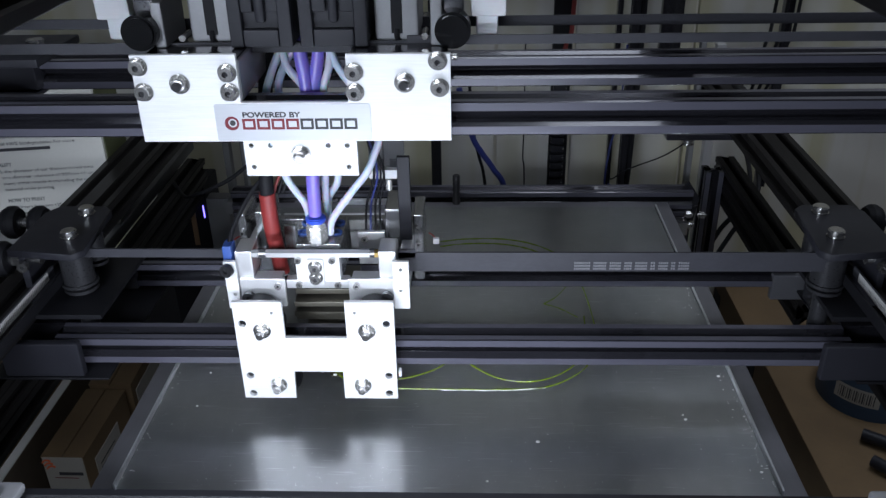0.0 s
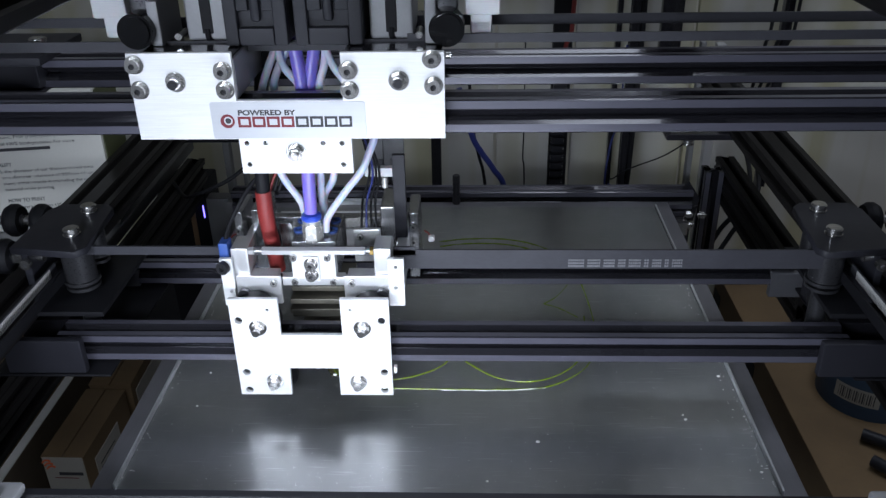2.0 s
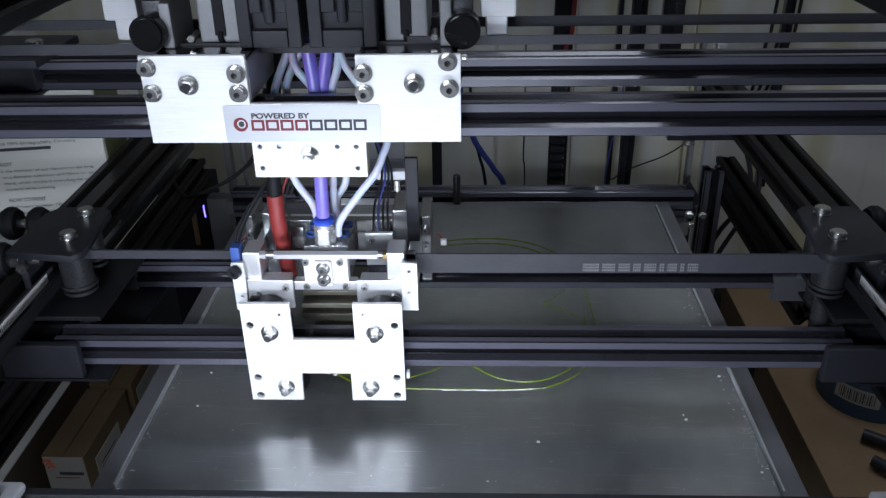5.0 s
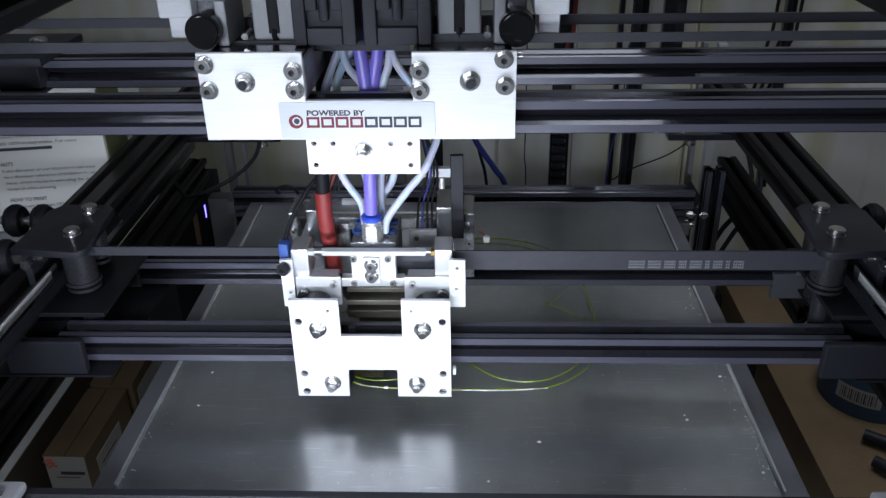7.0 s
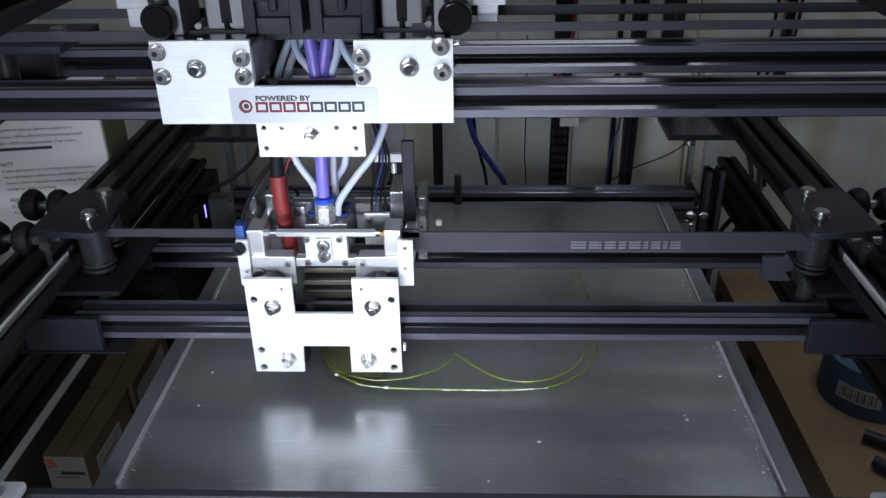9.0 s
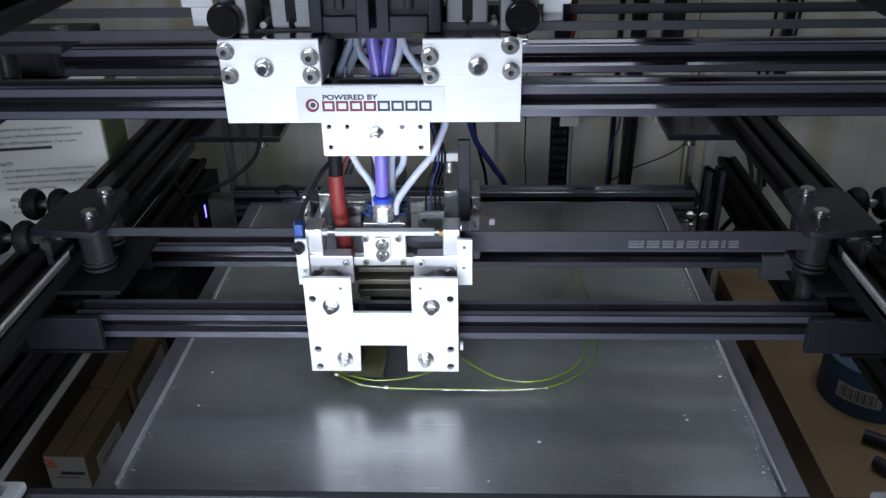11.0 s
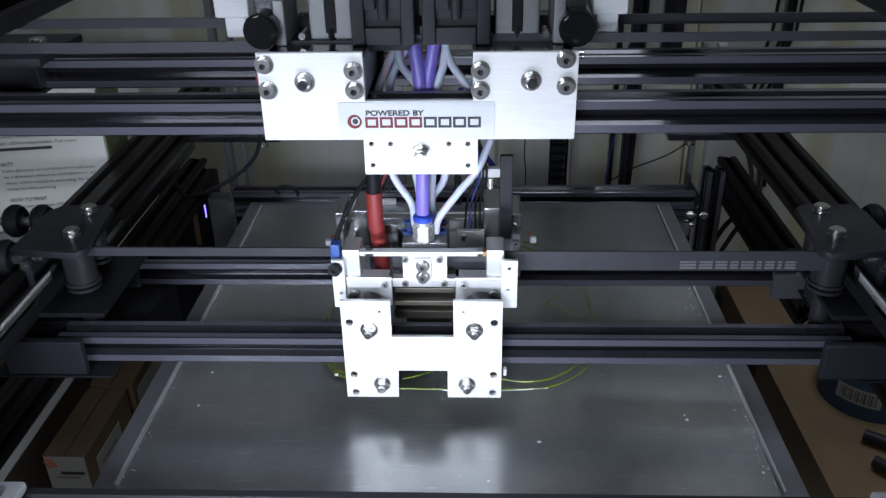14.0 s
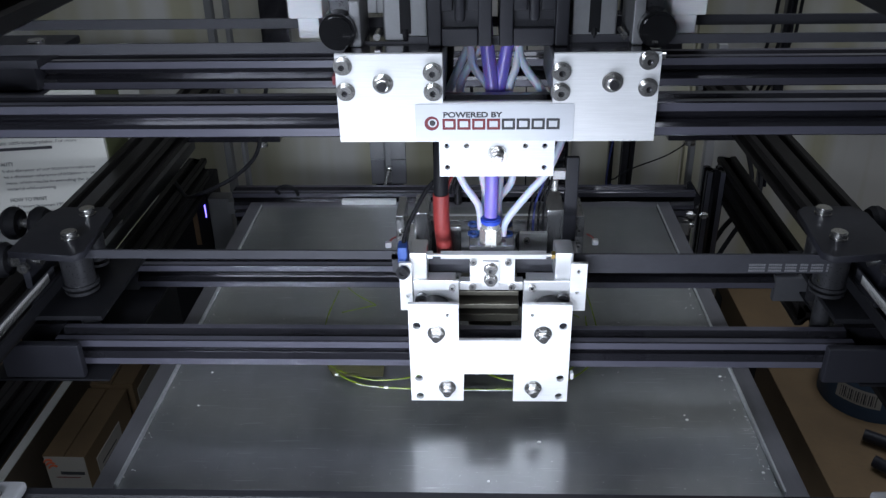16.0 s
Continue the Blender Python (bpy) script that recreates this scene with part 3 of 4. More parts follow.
cyl(rod, (-0.056, -0.110, 0.1116), (0.026, -0.110, 0.1116), 0.0011, 12)
cyl(rod, (-0.056, -0.110, 0.1116), (-0.0518, -0.110, 0.1116), 0.0027, 6)
part("cross_rod", rod, MILLED, head, "bright hexagonal tie rod")
part("lock_nut", cyl(bmesh.new(), (0.0225, -0.110, 0.1116), (0.0249, -0.110, 0.1116), 0.0028, 6), BRASS, head, "brass lock nut")
part("front_block", box((-0.0283, -0.112, 0.0887), (0.0, -0.104, 0.1110), 0.0006), BRUSHED, head)
part("cap_plate", box((-0.0205, -0.1145, 0.0912), (-0.0102, -0.1119, 0.1092), 0.0006), BRUSHED, head)
for z in (0.1043, 0.0966):
    put("screw", CAP, pose(-0.0153, -0.1143, z) @ Matrix.Scale(0.86, 4), head)
for x, z in ((-0.0263, 0.1085), (-0.0045, 0.1085), (-0.0268, 0.0908), (-0.0018, 0.0908)):
    put("screw", CAP_SMALL, pose(x, -0.1118, z), head)
part("lower_bar", box((-0.0354, -0.1125, 0.0874), (0.0053, -0.1055, 0.0936), 0.0006), MILLED, head)
for x0, x1, xs, xb in ((-0.0644, -0.0354, -0.0395, -0.0590), (0.0053, 0.0346, 0.0107, 0.0300)):
    part("roller_bracket", box((x0, -0.1165, 0.0760), (x1, -0.1135, 0.0966), 0.0006), MILLED, head)
    part("bracket_foot", box((x0 + 0.002, -0.1136, 0.0930), (x1 - 0.002, -0.1045, 0.0962), 0.0006), MILLED, head)
    put("screw", CAP_SMALL, pose(xs, -0.1163, 0.0925), head)
    put("screw", CAP_BLACK, pose(xb, -0.1165, 0.0842), head, "black button screw")
    bm = bmesh.new()
    cyl(bm, (xb + (0.008 if xb < 0 else -0.008), -0.1305, 0.0760), (xb + (0.008 if xb < 0 else -0.008), -0.1182, 0.0760), 0.0118, 32, bev=0.001)
    part("wheel", bm, RUBBER, head, "black rubber roller")
part("tape_wrap", box((-0.0736, -0.1145, 0.1070), (-0.0674, -0.1035, 0.1190), 0.0014), BLUE_TAPE, head, "blue tape wrapped round a cable end")
put("screw", CAP_BLACK, pose(-0.0690, -0.119, 0.1053, 0, 0, -20), head, "black socket screw")
# hot end block, seen from above
part("cooling_block", box((-0.0290, -0.104, 0.0880), (0.0, -0.060, 0.1150), 0.001), DULL, head, "grey machined cooling block")
for z, y0 in ((0.0680, -0.084), (0.0620, -0.091), (0.0560, -0.094), (0.0500, -0.088)):
    part("heater_bar", box((-0.0372, y0, z - 0.0019), (0.0042, -0.050, z + 0.0019), 0.0006), HEATER, head)
part("heater_block", box((-0.030, -0.095, 0.018), (0.0, -0.055, 0.0465), 0.001), HEATER, head)
for x in (-0.024, -0.006):
    for y in (-0.086, -0.064):
        part("nozzle", cyl(bmesh.new(), (x, y, 0.018), (x, y, 0.0015), 0.004, 12, 0.0008), STEEL_DARK, head, "dark steel nozzle")
part("inner_plate", box((-0.0432, -0.073, 0.074), (-0.0345, -0.069, 0.1128), 0.0006), DULL, head)
part("inner_plate", box((0.0052, -0.063, 0.078), (0.0240, -0.059, 0.1030), 0.0006), MILLED, head, "pale aluminium plate with a hole")
put("screw", CAP_SMALL, pose(0.0100, -0.063, 0.0985), head)
# rear brackets
for x0, x1, z0, z1, y in ((-0.0800, -0.0740, 0.060, 0.1115, -0.050), (-0.0675, -0.0570, 0.060, 0.1135, -0.050), (0.0236, 0.0356, 0.060, 0.1165, -0.052), (0.0426, 0.0500, 0.060, 0.1110, -0.050)):
    part("rear_bracket", box((x0, y - 0.003, z0), (x1, y + 0.030, z1), 0.0012), DULL, head)
part("rear_beam", box((-0.080, -0.024, 0.084), (0.050, -0.016, 0.094), 0.001), DULL, head)
for x, z in ((-0.0770, 0.098), (0.0462, 0.101), (0.0462, 0.089)):
    put("screw", CAP_SMALL, pose(x, -0.0528, z), head)
part("sensor_bar", box((0.0342, -0.063, 0.083), (0.0428, -0.059, 0.1580), 0.0008), PLASTIC, head, "tall flat black bar")
part("connector", box((0.0150, -0.060, 0.1410), (0.0350, -0.054, 0.1475), 0.001), PLASTIC_WHITE, head, "white cable connector")
part("connector_pin", cyl(bmesh.new(), (0.028, -0.056, 0.132), (0.028, -0.056, 0.1395), 0.0022, 12), NICKEL, head)
# tube fitting
fit = part("fitting", turned(cyl(bmesh.new(), (-0.0153, -0.0985, 0.1135), (-0.0153, -0.0985, 0.1255), 0.0068, 6, bev=0.0006), (-0.0153, -0.0985, 0), 30), NICKEL, head, "shiny hexagonal tube fitting")
cb = cyl(bmesh.new(), (-0.0153, -0.0985, 0.1255), (-0.0153, -0.0985, 0.1285), 0.0058, 24, bev=0.0006)
part("collar", cb, NICKEL, fit)
part("release_ring", cyl(bmesh.new(), (-0.0153, -0.0985, 0.1285), (-0.0153, -0.0985, 0.1322), 0.0064, 28, 0.0066, bev=0.0008), BLUE, fit, "blue release ring")
for x, y in ((-0.0262, -0.088), (-0.0262, -0.074), (-0.0045, -0.088), (-0.0045, -0.074)):
    part("port_ring", ring(bmesh.new(), (x, y, 0.1156), (0, 0, 1), 0.0026, 0.0038, 0.0012), BLUE_TAPE, head, "blue ring round a tube port")
part("tube", tube(bmesh.new(), [(-0.0154, -0.0985, 0.1333), (-0.0148, -0.0985, 0.1558), (-0.0143, -0.0960, 0.1881), (-0.0150, -0.0900, 0.2127), (-0.0174, -0.0860, 0.2304), (-0.0188, -0.0840, 0.2432), (-0.0196, -0.0820, 0.2526)], 0.0042, 14), VIOLET, head, "violet plastic tube")
part("tube", tube(bmesh.new(), [(-0.0146, -0.0880, 0.1590), (-0.0130, -0.0880, 0.1889), (-0.0107, -0.0880, 0.2120), (-0.0073, -0.0850, 0.2317), (-0.0047, -0.0840, 0.2464), (-0.0039, -0.0840, 0.2546)], 0.0038, 14), VIOLET, head, "violet plastic tube")
for pts in ([(-0.0212, -0.0880, 0.1193), (-0.0232, -0.0880, 0.1356), (-0.0339, -0.0860, 0.1532), (-0.0417, -0.0840, 0.1802), (-0.0417, -0.0840, 0.2057), (-0.0352, -0.0860, 0.2237), (-0.0277, -0.0820, 0.2395), (-0.0252, -0.0800, 0.2490)],
            [(-0.0217, -0.0760, 0.1155), (-0.0187, -0.0780, 0.1350), (-0.0212, -0.0800, 0.1557), (-0.0301, -0.0800, 0.1861), (-0.0343, -0.0800, 0.2097), (-0.0280, -0.0820, 0.2259), (-0.0212, -0.0800, 0.2373), (-0.0185, -0.0800, 0.2489)],
            [(-0.0113, -0.0740, 0.1145), (-0.0099, -0.0780, 0.1350), (-0.0017, -0.0820, 0.1514), (-0.0022, -0.0840, 0.1800), (-0.0115, -0.0850, 0.2022), (-0.0189, -0.0860, 0.2149), (-0.0263, -0.0860, 0.2253), (-0.0281, -0.0860, 0.2388), (-0.0278, -0.0840, 0.2499)],
            [(-0.0093, -0.0820, 0.1184), (-0.0103, -0.0840, 0.1377), (-0.0090, -0.0860, 0.1582), (-0.0070, -0.0860, 0.1845), (-0.0049, -0.0880, 0.2120), (-0.0011, -0.0860, 0.2251), (0.0008, -0.0860, 0.2403), (0.0010, -0.0860, 0.2501)],
            [(-0.0077, -0.0940, 0.1174), (-0.0053, -0.0940, 0.1280), (0.0075, -0.0940, 0.1461), (0.0181, -0.0940, 0.1595), (0.0237, -0.0940, 0.1719), (0.0271, -0.0920, 0.1829), (0.0235, -0.0900, 0.1984), (0.0127, -0.0880, 0.2129), (0.0040, -0.0860, 0.2251), (0.0001, -0.0860, 0.2369), (-0.0003, -0.0860, 0.2501)]):
    part("tube", tube(bmesh.new(), pts, 0.0024, 12), PTFE, head, "milky white plastic tube")
part("red_sleeve", tube(bmesh.new(), [(-0.0440, -0.086, 0.085), (-0.0452, -0.088, 0.105), (-0.0466, -0.090, 0.125), (-0.0468, -0.090, 0.1445)], 0.0052, 16), RED, head, "red heat-shrink sleeve over a cable")
part("cable", tube(bmesh.new(), [(-0.0468, -0.090, 0.143), (-0.0465, -0.086, 0.165), (-0.0440, -0.078, 0.200), (-0.0420, -0.060, 0.245)], 0.0046, 12), RUBBER, head, "black braided cable")
part("cable", tube(bmesh.new(), [(-0.0705, -0.108, 0.117), (-0.0670, -0.100, 0.128), (-0.0560, -0.088, 0.146), (-0.0440, -0.078, 0.158), (-0.0380, -0.070, 0.180)], 0.0015, 8), RUBBER, head, "thin black cable")
for k in range(3):
    part("wire", tube(bmesh.new(), [(-0.0440 + 0.003 * k, -0.084, 0.142), (-0.0400 + 0.003 * k, -0.080, 0.152), (-0.030 + 0.002 * k, -0.074, 0.165), (-0.026, -0.07, 0.19)], 0.0011, 6), RUBBER if k else RED, head)
for k in range(4):
    part("wire", tube(bmesh.new(), [(0.010 + 0.004 * k, -0.062, 0.085), (0.012 + 0.003 * k, -0.058, 0.120), (0.019 + 0.002 * k, -0.062, 0.150), (0.010, -0.07, 0.20)], 0.0008, 6), CABLE_BLUE if k == 1 else RUBBER, head)
for x, z in ((0.0585, 0.0898), (-0.0863, 0.0876)):
    part("sensor_tip", bx(bmesh.new(), (x - 0.0022, -0.052, z - 0.0022), (x + 0.0022, -0.048, z + 0.0022), 0.0009), PLASTIC_WHITE, head, "small white sensor tip")
    part("sensor_wire", tube(bmesh.new(), [(x, -0.050, z), (x * 0.97 - 0.0005, -0.048, z + 0.003), (x * 0.93 - 0.001, -0.044, z + 0.003)], 0.0006, 6), RED, head)
part("wire_clip", box((0.0362, -0.1325, 0.0325), (0.0382, -0.1285, 0.0372), 0.0004), PLASTIC_WHITE, head)

# printed marks that travel with the drive belt
marks, x = [], 0.150
for w in (0.0105, 0.0085, 0.0075, 0.0050, 0.0080, 0.0032, 0.0062, 0.0028, 0.0070):
    bm = bmesh.new()
    n = max(2, int(w / 0.0012))
    for r in range(3):
        for k in range(n):
            bx(bm, (k * w / n, -0.0986, 0.0936 + r * 0.0021), ((k + 0.7) * w / n, -0.0983, 0.0949 + r * 0.0021), 0)
    mark = tagged(part("belt_mark", bm, BELT_INK), "small pale printed mark on the drive belt", "marking", "belt marks")
    marks.append((mark, x))
    x += w + 0.0019

# ---- extruder carriage on the upper bridge ----
car = thing("extruder_carriage", "bright aluminium carriage with two black extruders and tubes", "extruder")
U0, U1 = -0.0998, 0.0724
loop = [(U0, 0.1971), (U1, 0.1971), (U1, 0.2454), (0.0169, 0.2454), (0.0169, 0.2190), (-0.0429, 0.2190), (-0.0429, 0.2458), (U0, 0.2458)]
put("front_plate", outline_mesh("front_plate", [loop], 0.003, BRUSHED), upright(0, -0.1344, 0), car, "wide brushed aluminium plate")
loop = [(-0.0450, 0.1748), (0.0190, 0.1748), (0.0190, 0.2100), (-0.0450, 0.2100)]
hs = [circle(x, z, 0.0017, 12) for x, z in ((-0.0409, 0.1931), (-0.0300, 0.1931), (0.0029, 0.1930), (0.0137, 0.1929), (-0.0407, 0.1801), (0.0138, 0.1799))]
put("lower_plate", outline_mesh("lower_plate", [loop] + hs, 0.003, BRUSHED), upright(0, -0.1312, 0), car, "small brushed aluminium plate with holes")
put("bolt", HEX, pose(-0.0129, -0.1329, 0.1877, 0, 12, 0), car)
for x in (-0.0747, 0.0478):
    put("bolt", HEX_DARK, pose(x, -0.1360, 0.2303, 0, 5, 0), car)
for x, z in ((-0.0959, 0.2400), (-0.0951, 0.2259), (-0.0479, 0.2363), (-0.0478, 0.2256), (0.0206, 0.2362), (0.0206, 0.2251), (0.0659, 0.2420), (0.0667, 0.2273)):
    put("screw", CAP, pose(x, -0.1360, z), car)
for x in (-0.0747, 0.0478):
    put("wheel", WHEEL_Y, pose(x, -0.1135, 0.2285), car, "black rubber roller")
put("wheel", WHEEL_Y, pose(-0.0129, -0.1135, 0.1815), car, "black rubber roller")
# sticker
sl = [(-0.0570, 0.1975), (0.0277, 0.1975), (0.0285, 0.1983), (0.0285, 0.2178), (0.0277, 0.2186), (-0.0570, 0.2186), (-0.0578, 0.2178), (-0.0578, 0.1983)]
stick = put("sticker", outline_mesh("sticker", [sl], 0.0004, STICKER, 0.00005), upright(0, -0.1362, 0), car, "silver sticker with dark and red print")
put("writing", words("POWERED BY", 0.0046, INK, thin=-0.032), Matrix.Translation((-0.0427, 0.2112, 0.0003)) @ Matrix.Diagonal((1.13, 0.9, 1, 1)), stick, "dark lettering")
put("emblem", outline_mesh("emblem", [circle(0, 0, 0.0040, 28), circle(0.0004, 0.0002, 0.0025, 24)], 0.0003, INK_RED, 0.00003), Matrix.Translation((-0.0489, 0.2077, 0.0003)), stick, "red ring emblem")
put("emblem", outline_mesh("emblem", [circle(0, 0, 0.0016, 20)], 0.0003, INK, 0.00003), Matrix.Translation((-0.0485, 0.2079, 0.0003)), stick)
for k in range(8):
    x = -0.0430 + k * 0.0081
    o, i, w = 0.0062, 0.0013, 0.0072
    glyph = [[(0, 0), (w, 0), (w, o), (0, o)], [(i, i), (i, o - i), (w - i, o - i), (w - i, i)]]
    put("letter_block", outline_mesh("letter_block", glyph, 0.0003, INK_RED if k < 4 else INK, 0.00003), Matrix.Translation((x, 0.2041, 0.0003)), stick, "plain block of the maker's mark")
# extruders, motors, knobs
part("deck", box((-0.098, -0.1325, 0.2385), (-0.0440, -0.020, 0.2425), 0.0008), ANOD, car)
part("deck", box((0.0180, -0.1325, 0.2385), (0.071, -0.020, 0.2425), 0.0008), ANOD, car)
for s in (-1, 1):
    part("gusset", box((-0.0129 + s * 0.0308, -0.1325, 0.2195), (-0.0129 + s * 0.0290, -0.070, 0.2420), 0.0006), GUSSET, car, "dark grey angled side plate")
for x0, x1 in ((-0.0513, -0.0160), (-0.0118, 0.0262)):
    ex = part("extruder", box((x0, -0.105, 0.2430), (x1, -0.060, 0.3000), 0.002), PLASTIC, car, "black moulded extruder body")
    c = (x0 + x1) / 2
    part("frame", box((x0, -0.1105, 0.2430), (x0 + 0.0075, -0.1045, 0.3000), 0.001), PLASTIC, ex)
    part("frame", box((x1 - 0.0075, -0.1105, 0.2430), (x1, -0.1045, 0.3000), 0.001), PLASTIC, ex)
    part("sill", box((x0 + 0.0076, -0.1104, 0.2430), (x1 - 0.0076, -0.1045, 0.2530), 0.0012), PLASTIC, ex)
    part("lever", box((c - 0.0028, -0.1095, 0.2560), (c + 0.0028, -0.1040, 0.2720), 0.002), PLASTIC, ex)
    for d in (-0.0078, 0.0078):
        part("lug", box((c + d - 0.0040, -0.1085, 0.2620), (c + d + 0.0040, -0.1040, 0.2900), 0.001), PLASTIC, ex)
for s, cx in ((-1, -0.0645), (1, 0.0415)):
    mot = part("motor", box((cx - 0.0125, -0.098, 0.2432), (cx + 0.0125, -0.050, 0.3000), 0.002), MOTOR, car, "grey metal motor body")
    part("slot_strip", box((cx - 0.0031, -0.0990, 0.2475), (cx + 0.0031, -0.0975, 0.3000), 0.0003), RUBBER, mot, "dark slot in the motor's side")
    part("motor_lead", tube(bmesh.new(), [(cx, -0.0985, 0.2500), (cx, -0.0995, 0.2455), (cx + 0.001, -0.097, 0.2432)], 0.0016, 8, 4), RUBBER, mot)
    ox = -0.1010 if s < 0 else 0.0735
    kn = bmesh.new()
    cyl(kn, (ox, -0.1160, 0.2525), (ox, -0.1000, 0.2525), 0.0100, 36, bev=0.0016)
    part("knob", kn, GLOSS, car, "round glossy black knob")
    part("knob_arm", box((ox - s * 0.006, -0.108, 0.2425), (ox - s * 0.0125, -0.070, 0.2680), 0.0012), MOTOR, car)
    part("knob_block", box((ox - 0.006, -0.1005, 0.2465), (ox + 0.006, -0.072, 0.2680), 0.0012), STEEL_DARK, car)
    part("thumb_screw", cyl(bmesh.new(), (cx + s * 0.016, -0.104, 0.2470), (cx + s * 0.016, -0.090, 0.2470), 0.0020, 14), STEEL, car)
    part("cable_guide", box((ox + s * 0.0130, -0.094, 0.2440), (ox + s * 0.0255, -0.066, 0.2665), 0.0015), PLASTIC_WHITE, car, "white printed plastic holder")
    part("cable_guide", box((ox + s * 0.0100, -0.097, 0.2560), (ox + s * 0.0300, -0.062, 0.2950), 0.0015), PLASTIC_WHITE, car, "white printed plastic holder")
part("stop_tab", cyl(bmesh.new(), (0.0730, -0.128, 0.2420), (0.0760, -0.128, 0.2420), 0.0022, 12), STEEL, car)
part("end_switch", box((-0.1035, -0.128, 0.2270), (-0.1000, -0.118, 0.2320), 0.0006), INK_RED, car, "small red switch")


# ---- what lies on the bed ----
def spread(points, lift):
    return [(x, y, lift) for x, y in points]


PRINT_OUT = [(-0.0864, -0.0728), (-0.0800, -0.0880), (-0.0623, -0.0999), (-0.0379, -0.1041), (0.0017, -0.1049), (0.0411, -0.1045), (0.0688, -0.1016),
             (0.0898, -0.0882), (0.1027, -0.0709), (0.1109, -0.0415), (0.1115, -0.0012), (0.1083, 0.0438), (0.1022, 0.0785), (0.0793, 0.1085), (0.0488, 0.1231), (0.0119, 0.1242), (-0.0143, 0.1185)]
PRINT_L = [(-0.0967, 0.0286), (-0.1001, -0.0112), (-0.0990, -0.0434), (-0.0956, -0.0621), (-0.0876, -0.0785), (-0.0696, -0.0900), (-0.0507, -0.0951), (-0.0269, -0.0908), (-0.0071, -0.0790), (0.0040, -0.0626)]
PRINT_R = [(0.0040, -0.0626), (0.0175, -0.0774), (0.0336, -0.0908), (0.0534, -0.0959), (0.0736, -0.0904), (0.0913, -0.0745), (0.1023, -0.0491), (0.1051, -0.0096)]
printed = thing("printed_outline", "thin yellow-green plastic lines just laid on the steel bed", "print")
for pts in (PRINT_OUT, PRINT_L, PRINT_R, [(x * 0.93, y * 0.93 - 0.001) for x, y in PRINT_OUT[12:]]):
    part("line", tube(bmesh.new(), spread(pts, 0.0004), 0.00058, 6, 10, 0.4), FILAMENT, printed)
for pts in ([(0.1036, 0.0682), (0.0985, 0.0440), (0.0868, 0.0214), (0.0748, 0.0089)], [(0.0748, 0.0089), (0.0870, 0.0020), (0.1000, -0.0113)], [(-0.0961, 0.0446), (-0.0829, 0.0249), (-0.0629, 0.0062)], [(-0.0629, 0.0062), (-0.0780, 0.0000), (-0.0896, -0.0052)]):
    part("line", tube(bmesh.new(), spread(pts, 0.0004), 0.0004, 6, 8, 0.4), FILAMENT, printed)
zig, y, side = [], -0.0400, 0
while y > -0.0905:
    left = -0.0985 + max(0.0, -0.055 - y) ** 1.35 * 1.35
    zig += [(left, y), (-0.0480, y)] if side == 0 else [(-0.0480, y), (left, y)]
    side, y = 1 - side, y - 0.00135
part("infill", tube(bmesh.new(), spread(zig, 0.0004), 0.00056, 5, 1, 0.35), FILL, printed, "dense yellow-green fill lines")
ooze = thing("ooze_string", "pale stringy plastic trail on the steel bed", "plastic scrap")
part("string", tube(bmesh.new(), spread([(-0.066, -0.0995), (-0.058, -0.1022), (-0.045, -0.1035), (-0.030, -0.1040), (0.0, -0.1052)], 0.0005), 0.00017, 6, 8, 0.6), DUST, ooze)
part("string", tube(bmesh.new(), spread([(-0.005, -0.1062), (0.020, -0.1063), (0.040, -0.1060), (0.068, -0.1030)], 0.0005), 0.00022, 6, 8, 0.9), DUST, ooze)
for c in ((-0.0815, -0.0895), (-0.0445, -0.1038)):
    part("blob", bx(bmesh.new(), (c[0] - 0.0014, c[1] - 0.0009, 0.0), (c[0] + 0.0014, c[1] + 0.0009, 0.0016), 0.0006), DUST, ooze)

rng = random.Random(4)
chips = bmesh.new()
for k in range(480):
    if k < 120:
        x, y, s = rng.choice((-1, 1, 1)) * (0.198 - abs(rng.gauss(0, 0.004))), rng.uniform(-0.2, 0.06), rng.uniform(0.00015, 0.0006)
    else:
        x, y, s = rng.uniform(-0.195, 0.195), -0.2 + 0.33 * rng.random() ** 1.4, rng.uniform(0.00008, 0.00027)
    a = rng.uniform(0, 3.1)
    g = bmesh.ops.create_icosphere(chips, subdivisions=1, radius=1)
    s *= 0.72
    m = Matrix.Translation((x, y, s * 0.5)) @ Matrix.Rotation(a, 4, "Z") @ Matrix.Diagonal((s * rng.uniform(1, 2.6), s, s * 0.6, 1))
    bmesh.ops.transform(chips, matrix=m, verts=g["verts"])
tagged(part("bed_specks", chips, DUST), "tiny pale plastic crumbs scattered on the steel bed", "crumbs", kind="stuff")
for x, y, s in ((0.0588, -0.1590, 0.0016), (0.1575, -0.1358, 0.0014), (0.1568, -0.1310, 0.0009), (0.191, -0.088, 0.0015), (-0.1715, -0.125, 0.0011), (-0.1725, -0.087, 0.0012), (0.026, -0.195, 0.0011), (0.1925, -0.185, 0.0013)):
    crumb, s = bmesh.new(), s * 0.62
    g = bmesh.ops.create_icosphere(crumb, subdivisions=2, radius=1)
    for v in g["verts"]:
        v.co *= 1 + 0.3 * noise.noise(v.co * 2.1 + Vector((x * 90, y * 90, 0)))
    bmesh.ops.transform(crumb, matrix=Matrix.Translation((x, y, s * 0.45)) @ Matrix.Diagonal((s * 1.3, s, s * 0.7, 1)), verts=crumb.verts[:])
    tagged(part("plastic_crumb", crumb, DUST), "small white plastic crumb on the steel bed", "crumb", "plastic crumbs")

